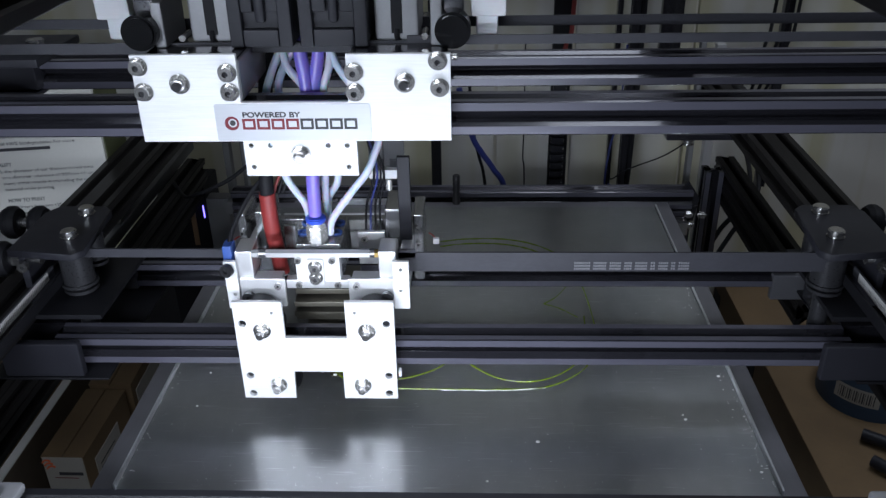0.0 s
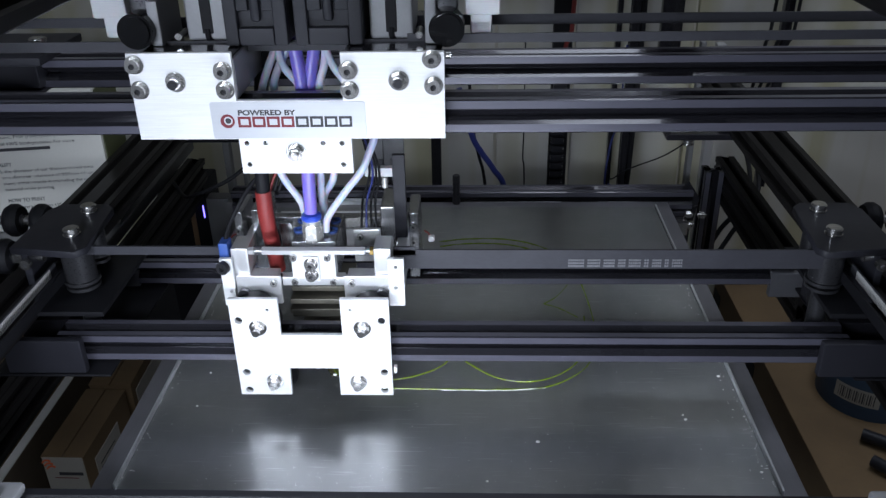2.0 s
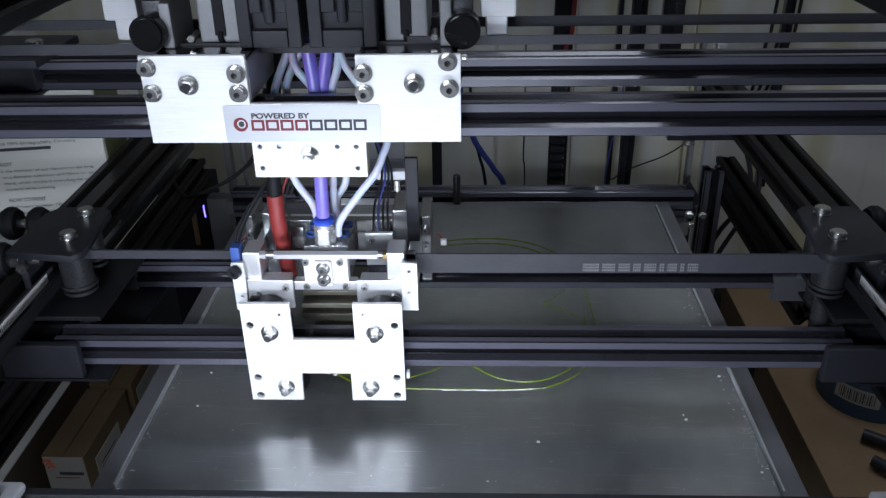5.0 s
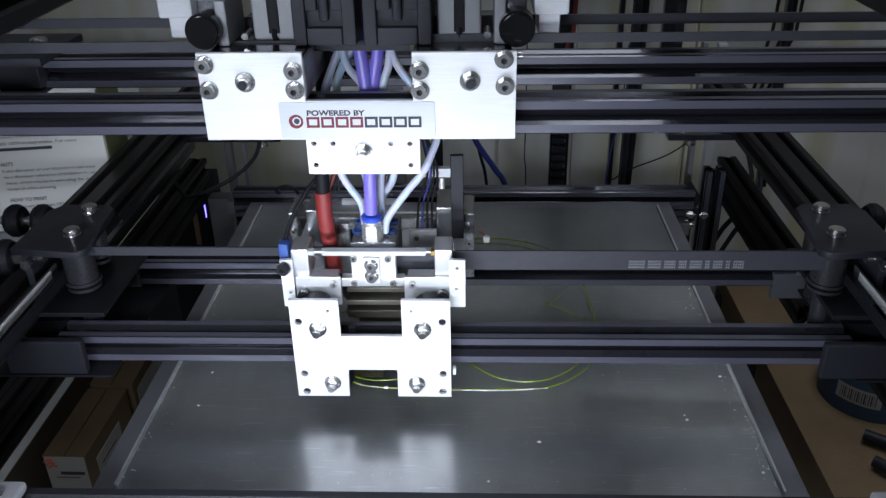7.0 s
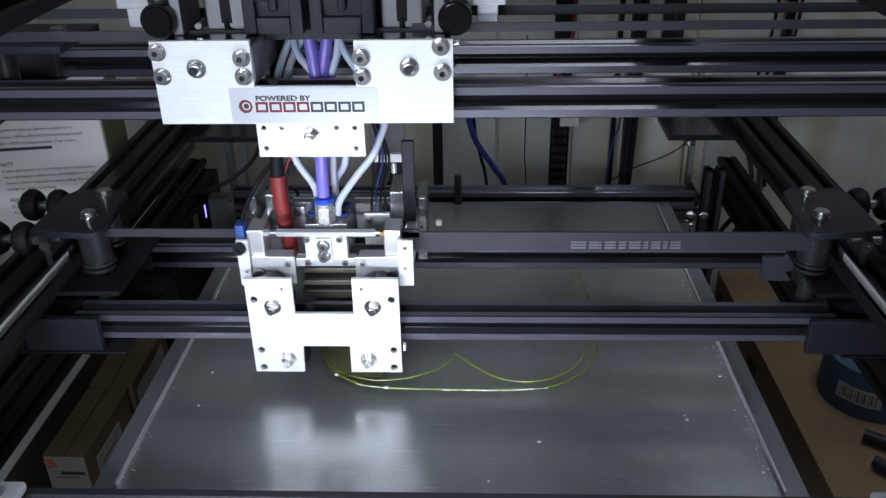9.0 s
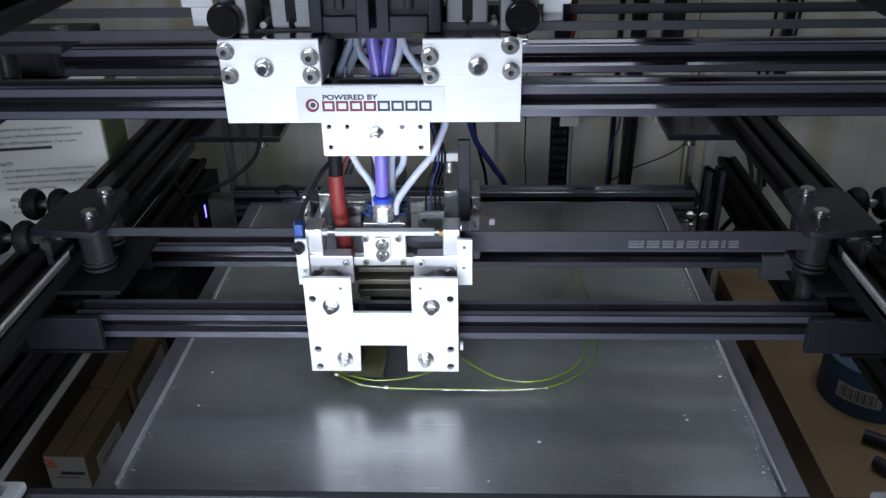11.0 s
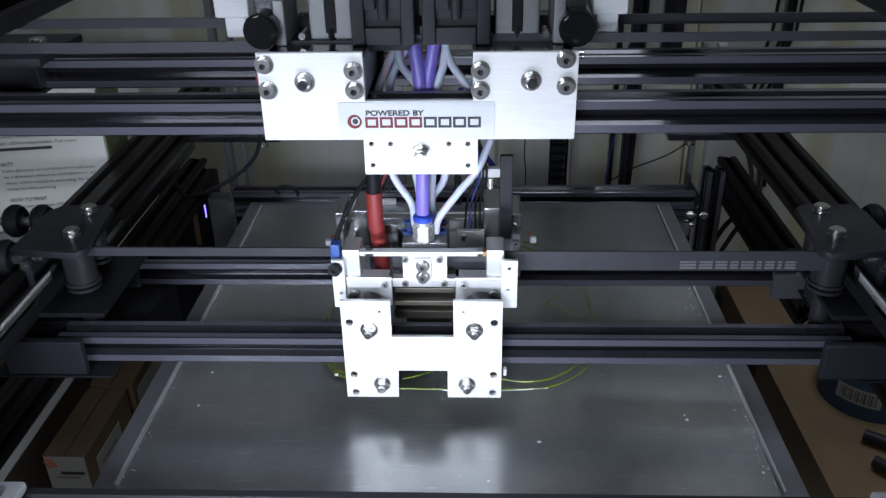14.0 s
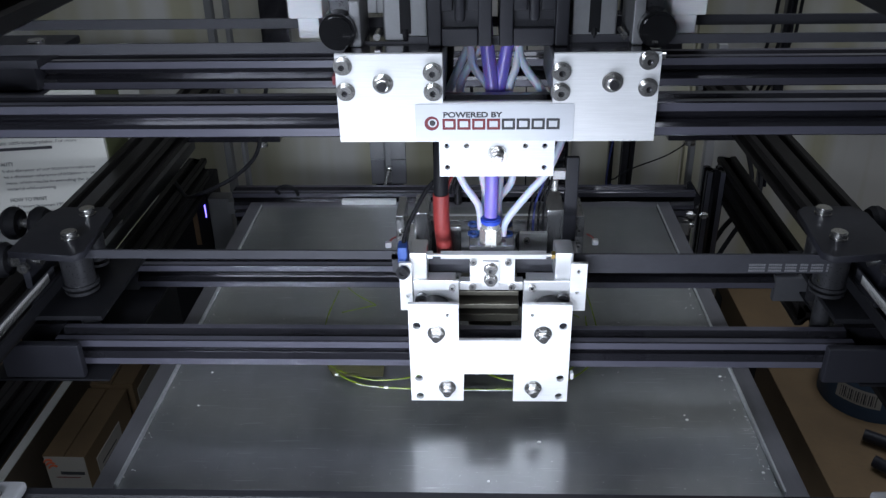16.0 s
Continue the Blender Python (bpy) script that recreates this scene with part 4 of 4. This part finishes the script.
# ---- uprights, leads and fittings behind the bed ----


def upright_bar(x, y, w, z0, z1, label, mat=None, d=0.012):
    u = thing("upright", label, "bar", "uprights")
    part("strip", box((x - w / 2, y, z0), (x + w / 2, y + d, z1), 0.001), mat or ANOD, u)
    return u


upright_bar(-0.031, 0.45, 0.013, FLOOR, 0.5, "narrow black upright in front of the back panel")
perf = upright_bar(0.1275, 0.466, 0.0235, FLOOR, 0.5, "black metal upright with a row of short rungs", RUBBER)
for k in range(22):
    z = -0.205 + 0.0117 * k
    part("rung", box((0.1178, 0.459, z - 0.0040), (0.1345, 0.4658, z + 0.0040), 0.0006), PLASTIC, perf)
    # Bright dot added on each rung for a small highlight
    part("stud", cyl(bmesh.new(), (0.1335, 0.4592, z + 0.001), (0.1335, 0.4572, z + 0.001), 0.0010, 10), STEEL, perf, "small bright dot standing for a highlight")
for x, w, z in ((0.1255, 0.0240, -0.0072), (0.2430, 0.0230, -0.0030)):
    tag = thing("terminal_block", "small white terminal block before the back panel", "connector", "terminal blocks")
    part("body", box((x, 0.452, z), (x + w, 0.4585, z + 0.024), 0.0008), CARD_WHITE, tag)
    for k in range(4):
        part("screw", cyl(bmesh.new(), (x + w * (k + 0.5) / 4, 0.4525, z + 0.017), (x + w * (k + 0.5) / 4, 0.4512, z + 0.017), 0.0016, 10), STEEL, tag)
clip = thing("wire_clip", "small blue clip holding a thin wire", "clip")
part("body", box((0.0785, 0.476, -0.0045), (0.0870, 0.484, 0.0060), 0.0012), CABLE_BLUE, clip)
upright_bar(0.213, 0.45, 0.013, FLOOR, 0.5, "narrow black upright with a cable beside it")
upright_bar(0.2600, 0.47, 0.026, 0.085, 0.5, "broad black upright behind the machine")
upright_bar(0.399, 0.47, 0.012, -0.1, 0.5, "narrow black upright near the panel")
upright_bar(0.1995, 0.49, 0.007, FLOOR, 0.5, "thin dark conduit against the panel")
upright_bar(-0.222, 0.43, 0.034, 0.075, 0.5, "broad black upright behind the machine")
upright_bar(0.292, 0.36, 0.010, FLOOR, 0.12, "slim grey metal upright", MILLED)
upright_bar(0.275, 0.37, 0.006, FLOOR, 0.12, "slim grey metal upright", GREY)
upright_bar(-0.275, 0.35, 0.008, FLOOR, 0.3, "slim grey metal upright", GREY)
upright_bar(-0.256, 0.35, 0.005, FLOOR, 0.3, "slim grey metal upright", GREY)


def lead(pts, r, mat, label):
    ob = part("cable", tube(bmesh.new(), pts, r, 8), mat)
    return tagged(ob, label, "cable", "cables")


lead([(0.000, 0.40, 0.06), (0.0155, 0.40, 0.0006), (0.0273, 0.40, -0.0216), (0.0422, 0.40, -0.0442), (0.0575, 0.40, -0.0765), (0.07, 0.41, -0.2), (0.08, 0.42, FLOOR)], 0.0036, CABLE_BLUE, "thick dark blue cable")
lead([(0.012, 0.41, 0.07), (0.0175, 0.41, 0.0), (0.0238, 0.40, -0.0253), (0.0326, 0.40, -0.0749), (0.04, 0.40, -0.25), (0.04, 0.40, FLOOR)], 0.002, RUBBER, "black cable hanging behind the bed")
lead([(0.083, 0.49, 0.1), (0.0834, 0.48, -0.0176), (0.0832, 0.48, -0.0613), (0.0861, 0.48, -0.1108), (0.09, 0.48, FLOOR)], 0.0009, RUBBER, "thin black wire before the back panel")
lead([(0.202, 0.44, 0.1), (0.1992, 0.44, 0.0074), (0.1923, 0.44, -0.0226), (0.1880, 0.44, -0.0612), (0.1883, 0.44, -0.0850), (0.1976, 0.44, -0.0915), (0.21, 0.44, -0.2), (0.21, 0.44, FLOOR)], 0.0011, CABLE_BLUE, "thin blue wire beside the upright")
lead([(0.283, 0.39, 0.02), (0.2774, 0.40, -0.0063), (0.2523, 0.40, -0.0261), (0.2125, 0.40, -0.0431), (0.1927, 0.40, -0.0560), (0.1835, 0.40, -0.0736), (0.18, 0.41, -0.2), (0.18, 0.41, FLOOR)], 0.0009, RUBBER, "thin black wire before the back panel")
lead([(0.218, 0.447, 0.4), (0.2205, 0.447, 0.1), (0.219, 0.447, -0.05), (0.217, 0.447, -0.15), (0.217, 0.447, FLOOR)], 0.003, RUBBER, "black cable along the upright")
lead([(0.137, 0.45, 0.5), (0.1372, 0.45, 0.1515), (0.1300, 0.45, 0.0977), (0.120, 0.45, 0.06), (0.105, 0.455, 0.05)], 0.0028, RED, "red cable beside the black upright")
lead([(-0.150, 0.10, 0.18), (-0.1672, 0.12, 0.1260), (-0.1766, 0.12, 0.0892), (-0.1972, 0.12, 0.0675), (-0.2225, 0.12, 0.0536), (-0.2364, 0.125, 0.047), (-0.262, 0.16, 0.028), (-0.290, 0.21, 0.0215)], 0.0018, RUBBER, "drooping black cable beside the rail")
for k in range(3):
    lead([(0.385 + 0.012 * k, 0.46, 0.5), (0.3780 + 0.014 * k, 0.46, 0.149), (0.3720 + 0.013 * k, 0.46, 0.09), (0.371 + 0.008 * k, 0.485, 0.02), (0.372 + 0.006 * k, 0.522, -0.02)], 0.0022, RUBBER, "black cable hanging from above")
for k in range(2):
    lead([(0.2740, 0.262 + 0.008 * k, -0.150), (0.2800 + 0.012 * k, 0.285, -0.115), (0.2995 + 0.016 * k, 0.30, -0.0804), (0.3178 + 0.014 * k, 0.30, -0.0517), (0.336 + 0.01 * k, 0.33, -0.03), (0.350 + 0.01 * k, 0.42, -0.015), (0.36 + 0.01 * k, 0.522, -0.01)], 0.0028, RUBBER, "black cable beside the post")
lead([(-0.185, 0.215, 0.006), (-0.187, 0.212, 0.012), (-0.177, 0.212, 0.016), (-0.168, 0.213, 0.012), (-0.166, 0.216, 0.004)], 0.0018, RUBBER, "short looped black lead")

screw_rod = thing("threaded_rod", "black threaded rod standing behind the bed", "rod")
rb = bmesh.new()
for k in range(34):
    cyl(rb, (0, 0.2125, -0.03 + 0.0017 * k), (0, 0.2125, -0.0285 + 0.0017 * k), 0.0040, 14, 0.0033)
part("thread", rb, STEEL_DARK, screw_rod)
part("core", cyl(bmesh.new(), (0, 0.2125, FLOOR), (0, 0.2125, 0.0270), 0.0032, 14), STEEL_DARK, screw_rod)

mount = thing("bed_mount", "black bracket with steel bolts at the bed's corner", "bracket")
put("arm", outline_mesh("arm", [[(0, 0), (0.012, -0.004), (0.016, 0.022), (0.004, 0.040), (0.0, 0.038)]], 0.004, ANOD), upright(0.2345, 0.226, -0.026), mount)
for x, z in ((0.2393, -0.0185), (0.2530, -0.0190), (0.2400, -0.0300)):
    bm = bmesh.new()
    cyl(bm, (x - 0.003, 0.215, z), (x + 0.002, 0.215, z), 0.0040, 6, bev=0.0005)
    cyl(bm, (x - 0.005, 0.215, z), (x + 0.004, 0.215, z), 0.0022, 12)
    part("bolt", bm, STEEL, mount)
part("spring_cup", box((0.2200, 0.200, -0.035), (0.2360, 0.216, -0.0205), 0.001), STEEL, mount)
part("foot", box((0.2340, 0.222, FLOOR), (0.2440, 0.232, -0.02), 0.001), ANOD, mount)

shelf = thing("motor_plate", "black plate under the rear of the side rail", "plate")
part("sheet", box((0.2080, 0.215, 0.0625), (0.2950, 0.275, 0.0690), 0.001), ANOD, shelf)
put("bolt", SCREW, pose(0.2310, 0.222, 0.0560), shelf)
shelf2 = thing("motor_plate", "black plate under the rear of the side rail", "plate")
part("sheet", box((-0.2950, 0.215, 0.0625), (-0.1780, 0.275, 0.0690), 0.001), ANOD, shelf2)
put("bolt", SCREW, pose(-0.1980, 0.222, 0.0560), shelf2)

post = thing("bed_post", "pale grey plastic post behind the bed's corner", "post")
part("column", box((-0.2740, 0.2500, FLOOR), (-0.2490, 0.2680, -0.0150), 0.0020), MOTOR, post)
part("cap", box((-0.2525, 0.2470, -0.0330), (-0.2440, 0.2560, -0.0180), 0.0015), MOTOR, post)
rail_clip = thing("angle_bracket", "small silver angle bracket above the rear bar", "bracket")
part("plate", box((-0.1200, 0.2100, -0.0120), (-0.0640, 0.2152, 0.0010), 0.0006), MILLED, rail_clip)
stand = thing("rod_holder", "pale grey holder with dark lower plates and a slanting steel rod", "holder")
for x0, x1 in ((-0.0946, -0.0793), (-0.0728, -0.0565)):
    part("upper_plate", box((x0, 0.262, 0.0252), (x1, 0.268, 0.200), 0.0006), MOTOR, stand)
    part("lower_plate", box((x0 + 0.0006, 0.260, -0.0030), (x1, 0.268, 0.0250), 0.0006), GUSSET, stand, "dark grey lower plate")
part("back_strip", box((-0.0795, 0.266, -0.0140), (-0.0725, 0.272, 0.200), 0.0006), MOTOR, stand)
part("foot", box((-0.0900, 0.238, -0.0140), (-0.0600, 0.272, -0.0035), 0.0006), ANOD, stand)
part("ball_joint", cyl(bmesh.new(), (-0.0765, 0.2575, 0.0165), (-0.0715, 0.2575, 0.0165), 0.0034, 16, bev=0.0008), STEEL, stand)
part("rod", cyl(bmesh.new(), (-0.0742, 0.2575, 0.0160), (-0.0801, 0.2400, -0.0031), 0.0020, 12), STEEL, stand)

crate = thing("storage_box", "matt black storage box behind the cardboard boxes", "box")
part("body", box((-0.455, 0.365, FLOOR), (-0.372, 0.512, -0.262), 0.002), RUBBER, crate)
part("lid", box((-0.457, 0.363, -0.2618), (-0.370, 0.514, -0.250), 0.002), RUBBER, crate)

blink = thing("control_box", "dark control box with a small violet indicator light", "control box")
part("case", box((-0.330, 0.2572, FLOOR), (-0.2770, 0.31, -0.004), 0.002), RUBBER, blink)
part("brown_strip", box((-0.2955, 0.2555, -0.075), (-0.2900, 0.2570, -0.020), 0.0004), WOOD, blink, "narrow brown strip")
part("indicator", tube(bmesh.new(), [(-0.2801, 0.2560, -0.026), (-0.2800, 0.2560, -0.033), (-0.2798, 0.2560, -0.0405)], 0.0007, 8), LED, blink, "glowing violet indicator strip")

for s, label in ((-1, "dull grey plastic corner connector"), (1, "dull grey plastic corner connector")):
    cn = thing("corner_connector", label, "connector", "corner connectors")
    part("casting", box((s * 0.2170, -0.2735, 0.0470), (s * 0.2390, -0.2540, 0.0530), 0.0022), MOTOR, cn)
    put("screw", SCREW, pose(s * 0.2285, -0.2660, 0.0528) @ Matrix.Scale(0.7, 4), cn)

# ---- boxes and loose things under the machine ----
def carton(name, x0, x1, y0, y1, z0, z1, label, turn=0.0):
    c = thing(name, label, "box", "cardboard boxes", at=((x0 + x1) / 2, (y0 + y1) / 2, z0))
    w, d, h, t = (x1 - x0) / 2, (y1 - y0) / 2, z1 - z0, 0.002
    part("body", box((-w, -d, 0), (w, d, h - 0.003), 0.0015), CARD, c)
    part("flap", box((-w - 0.0005, -d - 0.0005, h - 0.003), (-0.0006, d + 0.0005, h), 0.0008), CARD, c)
    part("flap", box((0.0006, -d - 0.0005, h - 0.003), (w + 0.0005, d + 0.0005, h), 0.0008), CARD, c)
    c.rotation_euler = (0, 0, radians(turn))
    return c, w, d, h


c, w, d, h = carton("cardboard_box", -0.4450, -0.3985, 0.1025, 0.2200, FLOOR, -0.25, "brown cardboard box with a white front and orange mark", -1)
part("front_label", box((-w + 0.001, -d - 0.0012, 0.06), (w - 0.001, -d, h - 0.001), 0.0003), PAPER, c, "white printed front")
part("side_label", box((w, -d + 0.02, 0.08), (w + 0.001, d - 0.035, h - 0.02), 0.0003), PAPER, c, "white paper label")
for k in range(3):
    sw = [(-w + 0.006 + 0.0064 * math.cos(a) + 0.002 * k, -d - 0.0016, h - 0.012 - 0.004 * k + 0.0075 * math.sin(a)) for a in (2.6, 2.0, 1.4, 0.9)]
    part("emblem", tube(bmesh.new(), sw, 0.0011, 6, 6), INK_ORANGE, c, "orange curved mark")
part("text_bar", box((-w + 0.016, -d - 0.0016, h - 0.025), (w - 0.004, -d - 0.0011, h - 0.021), 0), INK, c)
part("text_bar", box((-w + 0.010, -d - 0.0016, h - 0.0295), (w - 0.010, -d - 0.0011, h - 0.0285), 0), INK_RED, c)
part("text_bar", box((-w + 0.012, -d - 0.0016, h - 0.050), (w - 0.012, -d - 0.0011, h - 0.049), 0), INK, c)
for k in range(4):
    part("text_bar", box((w + 0.001, -d + 0.028, h - 0.035 - 0.006 * k), (w + 0.0014, d - 0.05, h - 0.0335 - 0.006 * k), 0), INK, c)
c, w, d, h = carton("cardboard_box", -0.4440, -0.3935, 0.2250, 0.3500, FLOOR, -0.247, "brown cardboard box with a white side label", 1)
part("side_label", box((w, -d + 0.01, 0.05), (w + 0.001, d - 0.02, h - 0.015), 0.0003), PAPER, c, "white paper label")
carton("cardboard_box", -0.78, -0.530, 0.05, 0.42, FLOOR, -0.245, "plain brown cardboard box")
# White board: face in the shade colour, lit top edge kept white
panel = thing("white_board", "white board standing beside the boxes, its shaded face coloured brown", "board")
part("sheet", box((-0.4800, -0.30, FLOOR), (-0.4700, 0.50, -0.2520), 0.001), BOARD_SHADE, panel, "board face with shade put into its brown colour")
part("top_edge", box((-0.4802, -0.30, -0.2518), (-0.4698, 0.50, -0.2500), 0.0004), CARD_WHITE, panel, "white top edge of the board")

TXT = pose(-0.4020, 0.100, 0.0, 0, 0, 9)
leaflet = thing("white_carton", "large white carton with dark printed text", "box")
leaflet.matrix_basis = TXT
part("body", box((-0.30, 0.0, 0.0205), (0.0930, 0.16, 0.1500), 0.002), CARD_WHITE, leaflet)
part("side_print", box((0.0930, 0.004, 0.0225), (0.0940, 0.075, 0.1480), 0.0003), OLIVE_PRINT, leaflet, "olive green printed side")
for z, size, bold, text in ((0.1160, 0.0041, 0, "PLA/PHA blend, which results in a"), (0.1100, 0.0041, 0, "lament, PHA (PolyHydroxyAlkanoate)"), (0.1040, 0.0041, 0, "still 100% biodegradable. For more"),
                            (0.0845, 0.0050, 1, "ALITY"), (0.0785, 0.0041, 0, "k the diameter of our filament in real time"), (0.0728, 0.0041, 0, "ve a diameter tolerance of 0.05mm +/- on"),
                            (0.0670, 0.0041, 0, "ment, which results in extruding the exact"), (0.0612, 0.0041, 0, "material while printing."), (0.0500, 0.0052, 1, "HOW TO PRINT"),
                            (0.0438, 0.0041, 0, "D Printers between 195-220C."), (0.0380, 0.0041, 0, "A heated platform is not")):
    put("writing", words(text, size, INK, thin=0.0 if bold else 0.012), pose(0.0045 if z > 0.1 else 0.0012, -0.0004, z, 90, 0, 0) @ Matrix.Diagonal((1.13 if not bold else 0.84, 1, 1, 1)), leaflet, "dark printed text")
part("text_bar", box((0.001, -0.0005, 0.0985), (0.048, 0.0001, 0.1012), 0), INK, leaflet, "bold dark bar of print")

ledge = thing("side_shelf", "thin grey shelf board fixed beside the frame", "shelf")
part("board", box((-0.76, 0.06, 0.008), (-0.309, 0.34, 0.020), 0.001), GREY, ledge)

big, w, d, h = carton("large_carton", 0.3725, 1.02, -0.16, 0.512, FLOOR, -0.25, "large brown cardboard box with slots in its side")
# Slots are laid-on dark patches, the shade inside them put into the colour
for y, z in ((0.132, -0.026), (0.300, -0.026)):
    part("slot", box((-w - 0.0006, y, h + z - 0.020), (-w + 0.002, y + 0.030, h + z), 0.0002), RUBBER, big, "dark patch for the shaded inside of a slot")
part("crease", box((-w - 0.0008, -d, h - 0.0050), (-w + 0.0006, d, h - 0.0008), 0.0008), CARD, big)

roll = thing("tape_roll", "roll of blue tape with a barcode label", "tape roll", at=(0.4720, 0.222, -0.25))
part("tape", ring(bmesh.new(), (0, 0, 0.029), (0, 0, 1), 0.036, 0.056, 0.058, 48), TAPE, roll)
bm = bmesh.new()
for k in range(10):
    a0, a1 = radians(206 + 5.0 * k), radians(211 + 5.0 * k)
    v = [bm.verts.new((0.0563 * math.cos(a), 0.0563 * math.sin(a), z)) for a, z in ((a0, 0.018), (a1, 0.018), (a1, 0.038), (a0, 0.038))]
    bm.faces.new(v)
lab = part("label", bm, PAPER, roll, "white label with a barcode")
bm = bmesh.new()
for k in range(17):
    a0 = radians(211 + 2.4 * k)
    a1 = a0 + radians(0.6 + 0.9 * ((k * 7) % 3) / 2)
    v = [bm.verts.new((0.0567 * math.cos(a), 0.0567 * math.sin(a), z)) for a, z in ((a0, 0.021), (a1, 0.021), (a1, 0.035), (a0, 0.035))]
    bm.faces.new(v)
part("bars", bm, INK, lab)

pl = thing("pliers", "pliers with dark rubber grips on the carton", "pliers", at=(0.4530, 0.111, -0.25))
pl.scale = (0.76, 0.76, 0.76)
part("grip", tube(bmesh.new(), [(-0.028, 0.036, 0.012), (0.0, 0.015, 0.013), (0.03, -0.005, 0.012), (0.06, -0.03, 0.012)], 0.0085, 12), PLASTIC, pl)
part("grip", tube(bmesh.new(), [(-0.036, -0.018, 0.012), (-0.018, -0.038, 0.013), (0.012, -0.050, 0.012), (0.05, -0.05, 0.012)], 0.0085, 12), PLASTIC, pl)
part("joint", cyl(bmesh.new(), (0.062, -0.04, 0.004), (0.062, -0.04, 0.018), 0.012, 20), STEEL, pl)
# seconds, and the head's shift along x and y
HEAD = [
    (0, -0.0672, -0.0016), (0.1, -0.0690, -0.0023), (0.2, -0.0698, -0.0002), (0.3, -0.0668, -0.0002), (0.4, -0.0639, 0.0002), (0.5, -0.0608, 0.0003),
    (0.6, -0.0589, -0.0022), (0.7, -0.0592, -0.0046), (0.8, -0.0588, -0.0082), (0.9, -0.0589, -0.0118), (1, -0.0583, -0.0130), (1.1, -0.0574, -0.0118),
    (1.2, -0.0571, -0.0094), (1.3, -0.0569, -0.0064), (1.4, -0.0571, -0.0034), (1.5, -0.0574, -0.0000), (1.6, -0.0595, 0.0009), (1.7, -0.0622, 0.0013),
    (1.8, -0.0652, 0.0013), (1.9, -0.0679, 0.0014), (2, -0.0706, 0.0020), (2.1, -0.0718, 0.0023), (2.2, -0.0701, 0.0023), (2.3, -0.0669, 0.0025),
    (2.4, -0.0640, 0.0027), (2.5, -0.0611, 0.0027), (2.6, -0.0582, 0.0021), (2.7, -0.0562, 0.0016), (2.8, -0.0562, -0.0013), (2.9, -0.0562, -0.0046),
    (3, -0.0560, -0.0076), (3.1, -0.0557, -0.0111), (3.2, -0.0557, -0.0141), (3.3, -0.0548, -0.0158), (3.4, -0.0544, -0.0141), (3.5, -0.0544, -0.0111),
    (3.6, -0.0544, -0.0082), (3.7, -0.0543, -0.0054), (3.8, -0.0544, -0.0019), (3.9, -0.0545, 0.0013), (4, -0.0552, 0.0044), (4.1, -0.0579, 0.0046),
    (4.2, -0.0609, 0.0046), (4.6, -0.0660, 0.0035), (5.2, -0.0580, -0.0080), (5.8, -0.0420, -0.0170), (6.3, -0.0327, -0.0220), (6.5, -0.0328, -0.0152),
    (7, -0.0328, 0.0006), (7.5, -0.0327, 0.0166), (7.7, -0.0328, 0.0231), (7.8, -0.0330, 0.0264), (7.9, -0.0346, 0.0273), (8, -0.0374, 0.0272),
    (8.5, -0.0523, 0.0274), (9, -0.0675, 0.0274), (9.2, -0.0735, 0.0274), (9.4, -0.0775, 0.0274), (9.6, -0.0745, 0.0274), (10.4, -0.0485, 0.0277),
    (11, -0.0285, 0.0286), (11.2, -0.0235, 0.0290), (11.3, -0.0219, 0.0289), (11.5, -0.0221, 0.0237), (12, -0.0220, 0.0074), (12.5, -0.0222, -0.0085),
    (12.8, -0.0224, -0.0180), (12.9, -0.0222, -0.0206), (13, -0.0212, -0.0220), (13.1, -0.0192, -0.0200), (13.5, -0.0108, -0.0112), (14, 0.0000, 0.0000),
    (14.5, 0.0107, 0.0112), (14.8, 0.0172, 0.0178), (14.9, 0.0192, 0.0194), (15, 0.0214, 0.0191), (15.1, 0.0236, 0.0170), (15.5, 0.0322, 0.0075),
    (16, 0.0429, -0.0035),
]


def on_belt(x, y):
    """Pose of a belt mark that starts at x, on the straight strand or round the pulley."""
    px, py, r = 0.249, -0.090, 0.0087
    if x <= px:
        return pose(x, y, 0)
    a = min((x - px) / r, math.pi / 2)
    turn = pose(px, py + y, 0) @ pose(0, 0, 0, 0, 0, math.degrees(a)) @ pose(0, -py, 0)
    return pose(0, max(0.0, x - px - r * math.pi / 2), 0) @ turn


def motions():
    for mover in (head, car):
        walk(mover, [(t, pose(x, y, 0)) for t, x, y in HEAD])
    for mark, start in marks:
        walk(mark, [(t, on_belt(start + x, y)) for t, x, y in HEAD])
    for mover in (lower, upper):
        walk(mover, [(t, pose(0, y, 0)) for t, x, y in HEAD])


motions()
